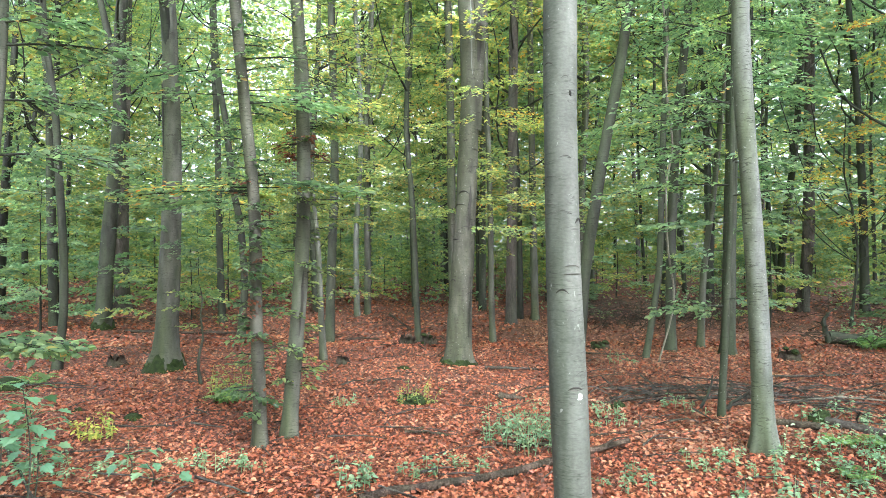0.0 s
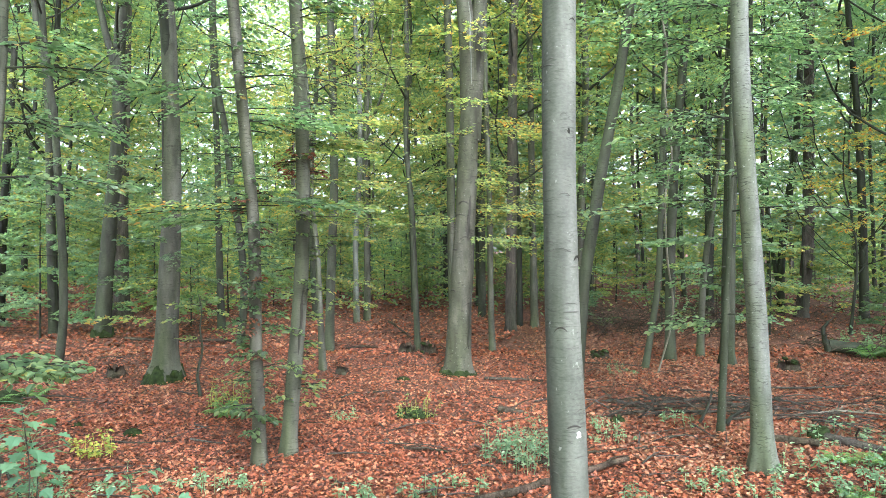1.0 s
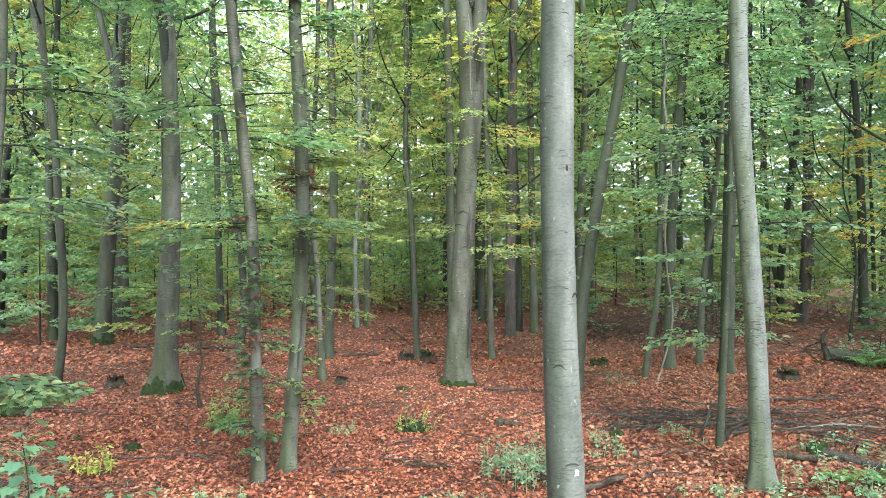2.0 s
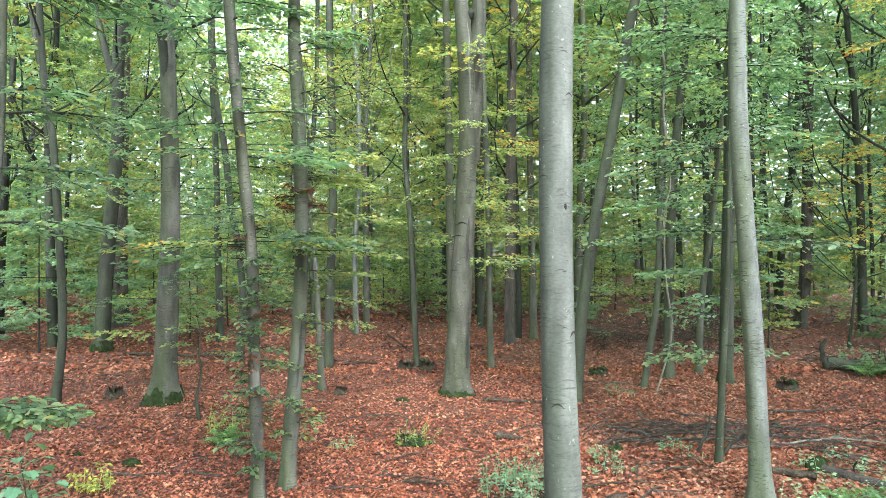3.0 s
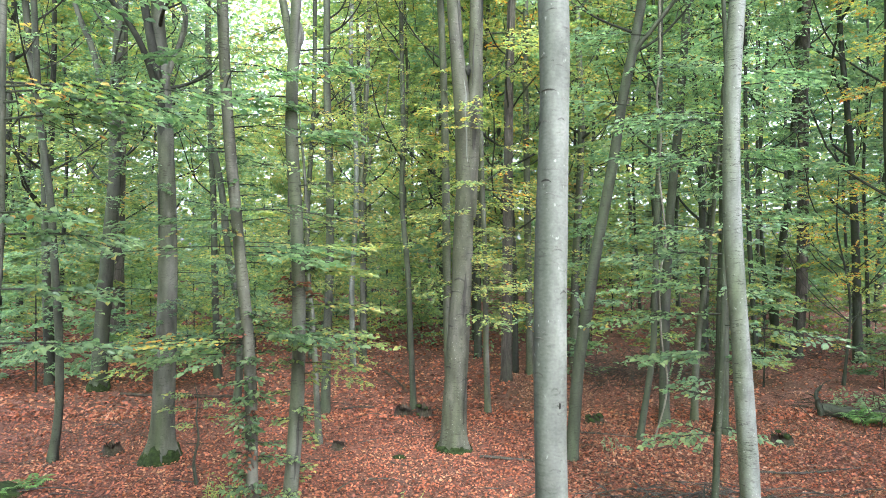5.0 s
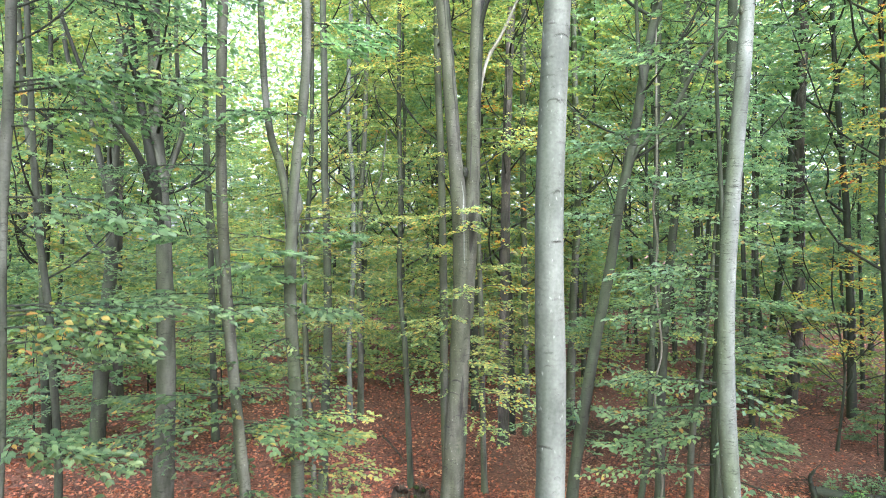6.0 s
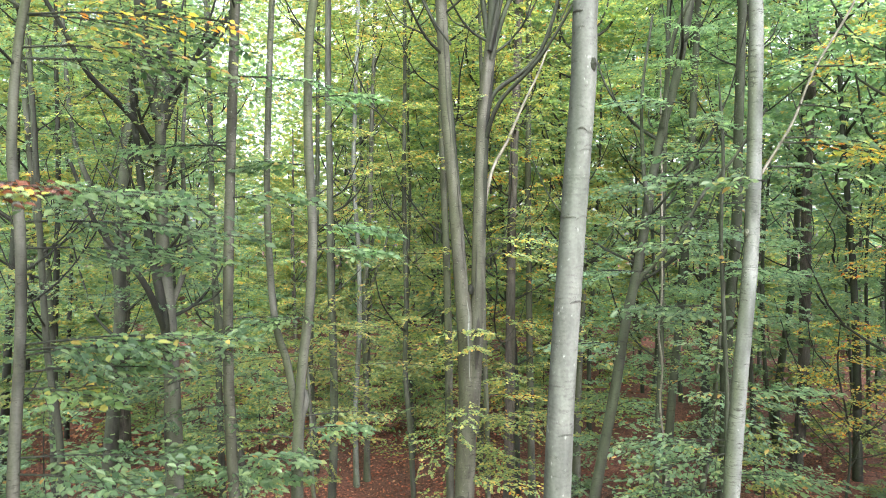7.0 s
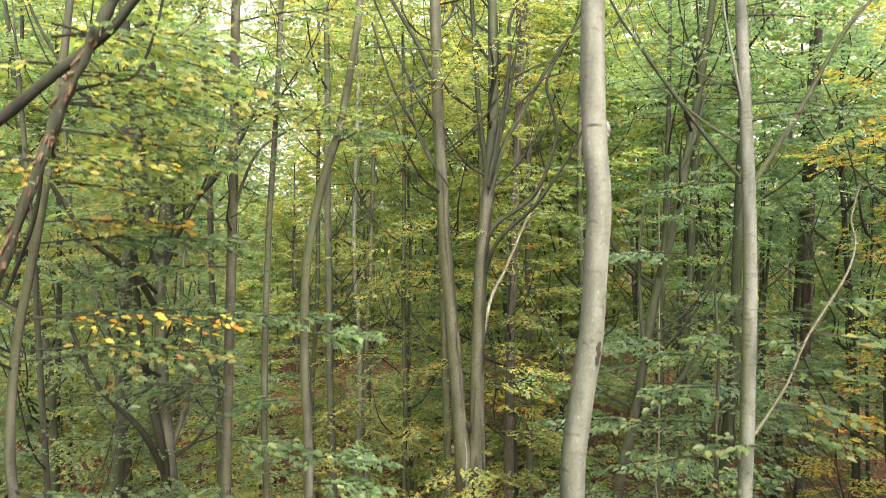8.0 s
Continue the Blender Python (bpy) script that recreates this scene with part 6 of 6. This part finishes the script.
stick("fallen_branch", [(-8.6, 17.6, 0.05), (-7.2, 17.3, 0.07), (-5.4, 17.4, 0.05)], 0.045, 0.03, "long dark fallen pole", WOOD_DEAD, 2, 6)
stick("fallen_branch", [(-2.35, 15.9, 0.05), (-2.0, 16.1, 0.1), (-1.6, 16.2, 0.06)], 0.035, 0.02, "short dark log piece", WOOD_DEAD, 1, 7)
stick("fallen_branch", [(-1.6, 19.4, 0.3), (-1.2, 18.8, 0.15), (-0.9, 18.0, 0.05)], 0.035, 0.02, "dark slanting fallen branch", WOOD_DEAD, 1, 8)
stick("fallen_log", [(4.75, 8.4, 0.06), (5.2, 7.9, 0.06), (5.6, 7.4, 0.05), (6.2, 7.0, 0.05)], 0.06, 0.05, "grey mossy fallen log among brambles", WOOD_GREY, 4, 9, "log")
stick("fallen_log", [(4.15, 8.15, 0.05), (4.35, 8.05, 0.07), (4.6, 7.95, 0.07)], 0.05, 0.045, "short log end beside the curved beech", WOOD_DEAD, 0, 10, "log")
stick("fallen_log", [(9.0, 15.2, 0.2), (9.9, 15.0, 0.13), (11.0, 14.8, 0.12), (12.5, 14.7, 0.12)], 0.14, 0.11, "big dark mossy fallen log", BARK_DARK, 4, 11, "log")
stick("fallen_branch", [(8.95, 15.1, 0.1), (8.86, 15.1, 0.42), (8.84, 15.1, 0.6), (8.92, 15.05, 0.78)], 0.075, 0.03, "upturned dark root stub of the fallen log", BARK_DARK, 3, 12)
stick("fallen_branch", [(-4.15, 6.1, 0.5), (-3.85, 5.9, 0.25), (-3.55, 5.7, 0.02)], 0.016, 0.01, "thin pale leaning stick", WOOD_GREY, 0, 13)
stick("fallen_branch", [(-4.3, 8.3, 0.02), (-3.9, 8.2, 0.04), (-3.4, 8.35, 0.02)], 0.014, 0.008, "thin grey twig on the leaves", WOOD_GREY, 2, 14)
stick("fallen_branch", [(-1.3, 6.9, 0.02), (-1.05, 6.75, 0.04), (-0.8, 6.7, 0.02)], 0.012, 0.006, "thin pale twig on the leaves", WOOD_GREY, 2, 15)
stick("fallen_branch", [(5.6, 11.5, 0.03), (6.4, 11.3, 0.05), (7.6, 11.6, 0.04)], 0.025, 0.012, "long thin grey branch on the leaves", WOOD_GREY, 3, 16)
stick("fallen_branch", [(2.2, 13.6, 0.03), (3.0, 13.9, 0.06), (4.3, 13.5, 0.04)], 0.02, 0.01, "long thin dead branch in the leaves", WOOD_GREY, 3, 17)
stick("fallen_branch", [(7.6, 10.2, 0.04), (8.3, 10.0, 0.06), (9.2, 10.3, 0.03)], 0.03, 0.02, "dead grey branch on brown leaves", WOOD_GREY, 3, 18)
stick("fallen_branch", [(-7.3, 10.3, 0.03), (-6.4, 10.6, 0.06), (-5.6, 10.5, 0.03)], 0.018, 0.008, "thin dead branch in the leaves", WOOD_GREY, 2, 19)


def brushwood(x0, x1, y0, y1, count, high, seed, label, mat):
    """A tangle of dead twigs too many to count."""
    rng = np.random.default_rng(seed)
    chunks = []
    for k in range(count):
        x, y = rng.uniform(x0, x1), rng.uniform(y0, y1)
        a, ln = rng.uniform(-1.5, 1.5), rng.uniform(0.25, 1.3)
        z = ground_z(x, y) + rng.uniform(0.01, high)
        p = np.array([x, y, z])
        d = np.array([math.cos(a) * ln, math.sin(a) * ln * 0.7, rng.normal(0, 0.12 + 0.3 * high)])
        chunks.append(tube(glide([p - d / 2, p + np.array([0, rng.normal(0, 0.08), rng.uniform(0, 0.09)]), p + d / 2], 6), np.linspace(rng.uniform(0.006, 0.016), 0.003, 6), 5, 0.0))
    v, f = join(chunks)
    base = np.array([(x0 + x1) / 2, (y0 + y1) / 2, 0.0])
    ob = new("brushwood", mesh_of("brushwood", v - base, f, mat))
    ob.location = base
    tagged(ob, label, "brushwood", "", "stuff")


brushwood(2.4, 5.2, 9.3, 10.6, 90, 0.14, 1, "grey dead twigs lying beside the young beech", WOOD_GREY)
brushwood(4.8, 8.2, 8.0, 10.4, 100, 0.14, 2, "grey brushwood scattered on brown leaves", WOOD_GREY)
brushwood(4.2, 8.5, 17.5, 21.0, 520, 0.75, 3, "dark heap of dead brushwood under the trees", WOOD_DEAD)
brushwood(8.5, 20.0, 19.5, 27.0, 300, 0.6, 6, "dark dead brushwood deep in the wood", WOOD_DEAD)
brushwood(8.5, 13.0, 13.5, 16.5, 140, 0.4, 4, "dark brushwood round the fallen log", WOOD_DEAD)
brushwood(-8.0, 6.0, 8.0, 20.0, 160, 0.03, 5, "thin dead twigs strewn through the leaf litter", WOOD_GREY)
brushwood(-3.5, 3.5, 5.0, 9.0, 60, 0.03, 6, "thin pale twigs strewn near the path", WOOD_GREY)


# ---- herbs, ferns and brambles ----
def herbs(name, x, y, rx, ry, plants, high, leaf, seed, label, mat=None, leaves_per=15):
    """A patch of low plants: bent stems with leaves in whorls."""
    rng = np.random.default_rng(seed)
    P, D, N, wood_ = [], [], [], []
    for k in range(plants):
        a, q = rng.uniform(0, 6.28), math.sqrt(rng.uniform())
        px, py = x + math.cos(a) * rx * q, y + math.sin(a) * ry * q
        hh = high * rng.uniform(0.25, 1.2)
        lean = rng.normal(0, 0.25, 2) * hh
        gz = ground_z(px, py)
        wood_.append(tube([(px, py, gz - 0.02), (px + lean[0] * 0.4, py + lean[1] * 0.4, gz + hh * 0.6), (px + lean[0], py + lean[1], gz + hh)], [0.004, 0.003, 0.002], 4, 0.0))
        m = int(leaves_per * rng.uniform(0.6, 1.3))
        t = rng.uniform(0.25, 1.0, m)
        az = rng.uniform(0, 6.28, m)
        out = rng.uniform(0.2, 1.0, m) * leaf * 1.3
        P.append(np.stack([px + lean[0] * t + np.cos(az) * out * 0.5, py + lean[1] * t + np.sin(az) * out * 0.5, gz + hh * t], axis=1))
        D.append(np.stack([np.cos(az), np.sin(az), rng.normal(-0.1, 0.25, m)], axis=1))
        N.append(np.stack([rng.normal(0, 0.35, m), rng.normal(-0.2, 0.35, m), np.ones(m)], axis=1))
    P, D, N = np.vstack(P), np.vstack(D), np.vstack(N)
    base = np.array([x, y, ground_z(x, y)])
    v, f = leaves(P - base, D, N, leaf * rng.uniform(0.6, 1.2, len(P)), True, 0.6)
    root = thing(name, base, label, "herbs", "green herbs on the floor")
    part("foliage", mesh_of("foliage", v, f, mat or HERB, False), root, "", "stuff")
    v, f = join(wood_)
    part("stalk_tangle", mesh_of("stalk_tangle", v - base, f, mat or HERB), root, "", "stuff")


herbs("herb_patch", 1.0, 7.6, 0.5, 0.5, 70, 0.42, 0.048, 1, "pale green herbs behind the pale beech")
herbs("herb_patch", 2.15, 8.6, 0.4, 0.4, 16, 0.22, 0.042, 2, "sparse yellow-green herbs in the leaves")
herbs("herb_patch", -0.8, 6.15, 0.25, 0.2, 12, 0.3, 0.055, 3, "small green herb clump in the leaves")
herbs("herb_patch", -0.2, 6.5, 0.2, 0.2, 8, 0.22, 0.048, 4, "small green herb clump in the leaves")
herbs("herb_patch", 0.3, 6.7, 0.2, 0.2, 8, 0.22, 0.042, 5, "small green herb clump beside a branch")
herbs("fern_tuft", -3.35, 10.2, 0.35, 0.3, 16, 0.42, 0.055, 6, "yellow-green fern tuft in the leaves", LEAF_WARM)
herbs("herb_patch", -4.1, 7.7, 0.22, 0.15, 16, 0.26, 0.055, 7, "yellow-green herb clump near the path", LEAF_YELLOW)
herbs("herb_patch", -3.75, 6.5, 0.6, 0.3, 22, 0.2, 0.048, 8, "low green herbs near the path")
herbs("bramble_patch", 4.4, 6.75, 0.95, 0.7, 48, 0.26, 0.052, 9, "pale green brambles beside the curved beech")
herbs("bramble_patch", 5.3, 8.2, 0.8, 0.6, 26, 0.3, 0.055, 10, "green brambles round the grey log")
herbs("herb_patch", 2.9, 6.6, 0.5, 0.5, 22, 0.2, 0.042, 11, "low green herbs between leaves")
herbs("herb_patch", 3.3, 9.0, 0.35, 0.3, 12, 0.2, 0.042, 12, "sparse green herbs by the twigs")
herbs("herb_patch", -0.4, 9.6, 0.3, 0.25, 20, 0.32, 0.04, 13, "thin bushy herb growing on moss", LEAF_WARM)
herbs("herb_patch", -1.35, 9.3, 0.2, 0.15, 7, 0.18, 0.042, 14, "small green herb in red leaves")
herbs("bramble_patch", 10.4, 15.6, 1.0, 0.3, 34, 0.55, 0.1, 15, "bluish green ferns over the fallen log", LEAF_COOL)
herbs("herb_patch", -2.2, 6.6, 0.5, 0.25, 18, 0.2, 0.042, 16, "low green herbs at the beech foot")
herbs("herb_patch", 1.6, 6.1, 0.4, 0.3, 14, 0.2, 0.042, 17, "low herbs beside the fallen branch")
herbs("herb_patch", 3.5, 12.6, 0.3, 0.25, 10, 0.25, 0.042, 18, "small green herb in the glade")
stump(-0.45, 9.65, 0.22, 0.1, "low moss-grown stump in the leaves", MOSS, True)

# ---- older brown leaves on the drier side of the glade ----
n = 22000
y = 7.0 + 15 * lr.uniform(size=n) ** 1.1
x = 2.2 + lr.exponential(4.5, n)
w = x < 0.8 * (y + 2.5)
x, y = x[w], y[w]
n = len(x)
h = lr.uniform(0, 2 * math.pi, n)
z = np.array([ground_z(a, b) for a, b in zip(x, y)]) + lr.uniform(0.01, 0.045, n)
v, f = leaves(np.stack([x, y, z], axis=1), np.stack([np.cos(h), np.sin(h), lr.normal(0.1, 0.3, n)], axis=1), np.stack([lr.normal(0, 0.45, n), lr.normal(-0.1, 0.45, n), np.ones(n)], axis=1), 0.062 * lr.uniform(0.65, 1.25, n), False, 0.7)
old = new("old_leaves", mesh_of("old_leaves", v, f, LITTER_BROWN, False))
tagged(old, "dull brown older leaves lying over the red ones", "leaf litter", "", "stuff")

# ---- low undergrowth far in the wood ----
ur = np.random.default_rng(55)
cx, cy = [], []
for k in range(420):
    y = ur.uniform(23, 60)
    cx.append(ur.uniform(-0.8, 0.8) * y)
    cy.append(y)
i = np.repeat(np.arange(420), 22)
n = len(i)
P = np.stack([np.array(cx)[i] + ur.normal(0, 0.45, n), np.array(cy)[i] + ur.normal(0, 0.35, n), ur.uniform(0.03, 0.75, n)], axis=1)
h = ur.uniform(0, 2 * math.pi, n)
v, f = leaves(P, np.stack([np.cos(h), np.sin(h), ur.normal(0.2, 0.4, n)], axis=1), np.stack([ur.normal(0, 0.6, n), ur.normal(-0.2, 0.6, n), np.ones(n)], axis=1), ur.uniform(0.1, 0.24, n), False, 0.5)
low = new("undergrowth", mesh_of("undergrowth", v, f, LEAF_COOL, False))
tagged(low, "sparse low green undergrowth deep in the wood", "undergrowth", "", "stuff")

herbs("bramble_patch", 3.3, 5.7, 0.7, 0.5, 26, 0.28, 0.062, 31, "pale bluish green brambles at the near edge of the glade")
herbs("bramble_patch", 4.2, 6.1, 0.5, 0.5, 22, 0.3, 0.062, 32, "pale bluish green brambles at the near edge of the glade")
stick("fallen_branch", [(3.3, 9.7, 0.05), (4.2, 9.5, 0.12), (5.2, 9.6, 0.1), (6.4, 9.3, 0.05)], 0.022, 0.01, "long grey dead branch with many twigs", WOOD_GREY, 12, 21)
stick("fallen_branch", [(4.0, 9.2, 0.05), (4.6, 9.0, 0.15), (5.6, 9.2, 0.08)], 0.018, 0.008, "grey dead branch with many twigs", WOOD_GREY, 10, 22)
stick("fallen_branch", [(-4.6, 7.2, 0.03), (-4.0, 7.15, 0.05), (-3.4, 7.3, 0.03), (-3.0, 7.2, 0.02)], 0.012, 0.006, "thin forked pale twig on the leaves", WOOD_GREY, 5, 23)


# ---- moss cushions and ferns ----
def cushion(x, y, r, h, seed, label):
    """A low lumpy pad of moss."""
    rng = np.random.default_rng(seed)
    bm = bmesh.new()
    bmesh.ops.create_icosphere(bm, subdivisions=3, radius=1.0)
    k = rng.uniform(4, 8, 3)
    for q in bm.verts:
        n = 1 + 0.16 * math.sin(q.co.x * k[0] + 1) * math.sin(q.co.y * k[1]) + 0.1 * math.sin(q.co.z * k[2] + q.co.x * 9) + rng.normal(0, 0.05)
        q.co = Vector((q.co.x * r * n, q.co.y * r * 0.75 * n, max(-0.02, q.co.z * h * n)))
    me = bpy.data.meshes.new("moss_cushion")
    bm.to_mesh(me)
    bm.free()
    me.materials.append(MOSS)
    for p in me.polygons:
        p.use_smooth = True
    ob = new("moss_cushion", me)
    ob.location = (x, y, ground_z(x, y))
    tagged(ob, label, "moss", "moss cushions")


cushion(-4.15, 8.7, 0.12, 0.09, 1, "small green moss cushion in the red leaves")
cushion(-5.05, 9.0, 0.08, 0.05, 2, "tiny moss cushion in the red leaves")
cushion(-7.2, 10.5, 0.5, 0.14, 3, "broad dark moss cushion under ferns")
cushion(3.62, 15.0, 0.2, 0.14, 4, "green moss cushion on a rotten stump")
cushion(4.85, 8.35, 0.16, 0.16, 5, "bright moss cushion beside the grey log")
cushion(-0.75, 12.4, 0.13, 0.06, 6, "small green moss cushion in the glade")
cushion(2.5, 9.25, 0.12, 0.12, 7, "ochre green moss cushion by dead twigs")
cushion(10.6, 14.75, 0.16, 0.2, 8, "green moss cushion on the fallen log")
cushion(11.6, 14.7, 0.16, 0.18, 9, "green moss cushion on the fallen log")


def fern(x, y, fronds, length, seed, label):
    """A tuft of arching fronds, each a midrib with paired leaflets."""
    rng = np.random.default_rng(seed)
    base = np.array([x, y, ground_z(x, y)])
    root = thing("fern", base, label, "fern", "ferns on the floor")
    for k in range(fronds):
        az = 6.28 * k / fronds + rng.uniform(-0.3, 0.3)
        ln = length * rng.uniform(0.7, 1.15)
        s = np.linspace(0.0, 1.0, 14)
        out = ln * 0.8 * s
        up = ln * (0.95 * s - 0.75 * s ** 2)
        c = np.stack([np.cos(az) * out, np.sin(az) * out, up], axis=1)
        w = tube(c[::2], np.linspace(0.004, 0.0015, 7), 4, 0.0)
        i = np.repeat(np.arange(2, 14), 2)
        sd = np.tile([1.0, -1.0], 12)
        P = c[i]
        h = az + sd * 1.2
        D = np.stack([np.cos(h), np.sin(h), np.full(24, -0.1)], axis=1)
        v, f = leaves(P, D, np.tile([0.0, -0.15, 1.0], (24, 1)) + rng.normal(0, 0.12, (24, 3)), ln * 0.3 * (1.15 - s[i]), True, 0.3)
        part("frond", mesh_of("frond", *join([w, (v, f)]), LEAF_FERN, False), root)


fern(-3.15, 9.5, 7, 0.5, 1, "yellow-green fern tuft in the red leaves")
fern(-3.3, 9.9, 5, 0.45, 2, "yellow-green fern tuft in the red leaves")
fern(-7.1, 10.3, 7, 0.55, 3, "green fern tuft on a mossy mound")
fern(-6.7, 10.7, 6, 0.5, 4, "green fern tuft on a mossy mound")
fern(9.6, 14.6, 8, 0.8, 5, "bluish green fern over the fallen log")
fern(10.3, 14.4, 8, 0.85, 6, "bluish green fern over the fallen log")
fern(11.2, 14.4, 8, 0.8, 7, "bluish green fern over the fallen log")
fern(4.5, 7.35, 7, 0.4, 8, "pale green fern by the brambles")
fern(5.0, 7.3, 7, 0.42, 9, "pale green fern by the brambles")
fern(4.05, 6.35, 6, 0.36, 10, "pale green fern by the brambles")

# dark broken branches in the brushwood beside the young beech
stick("fallen_branch", [(2.3, 9.55, 0.03), (3.0, 9.75, 0.08), (3.8, 9.9, 0.1), (4.6, 9.7, 0.05)], 0.028, 0.012, "dark broken branch in the brushwood", WOOD_DEAD, 7, 31)
stick("fallen_branch", [(3.55, 9.0, 0.04), (3.85, 9.4, 0.22), (4.1, 9.9, 0.36)], 0.026, 0.01, "dark upturned branch in the brushwood", BARK_DARK, 6, 32)
stick("fallen_branch", [(3.9, 8.95, 0.03), (4.2, 9.3, 0.12), (4.9, 9.75, 0.22), (5.6, 10.0, 0.1)], 0.03, 0.012, "dark broken branch in the brushwood", BARK_DARK, 8, 33)
stick("fallen_branch", [(4.9, 9.4, 0.03), (5.8, 9.55, 0.1), (6.9, 9.3, 0.06)], 0.02, 0.01, "pale dry branch with twigs", LICHEN, 9, 34)
stick("fallen_branch", [(2.6, 10.3, 0.03), (3.5, 10.15, 0.06), (4.4, 10.3, 0.05)], 0.016, 0.008, "dark thin branch with twigs", WOOD_DEAD, 6, 35)
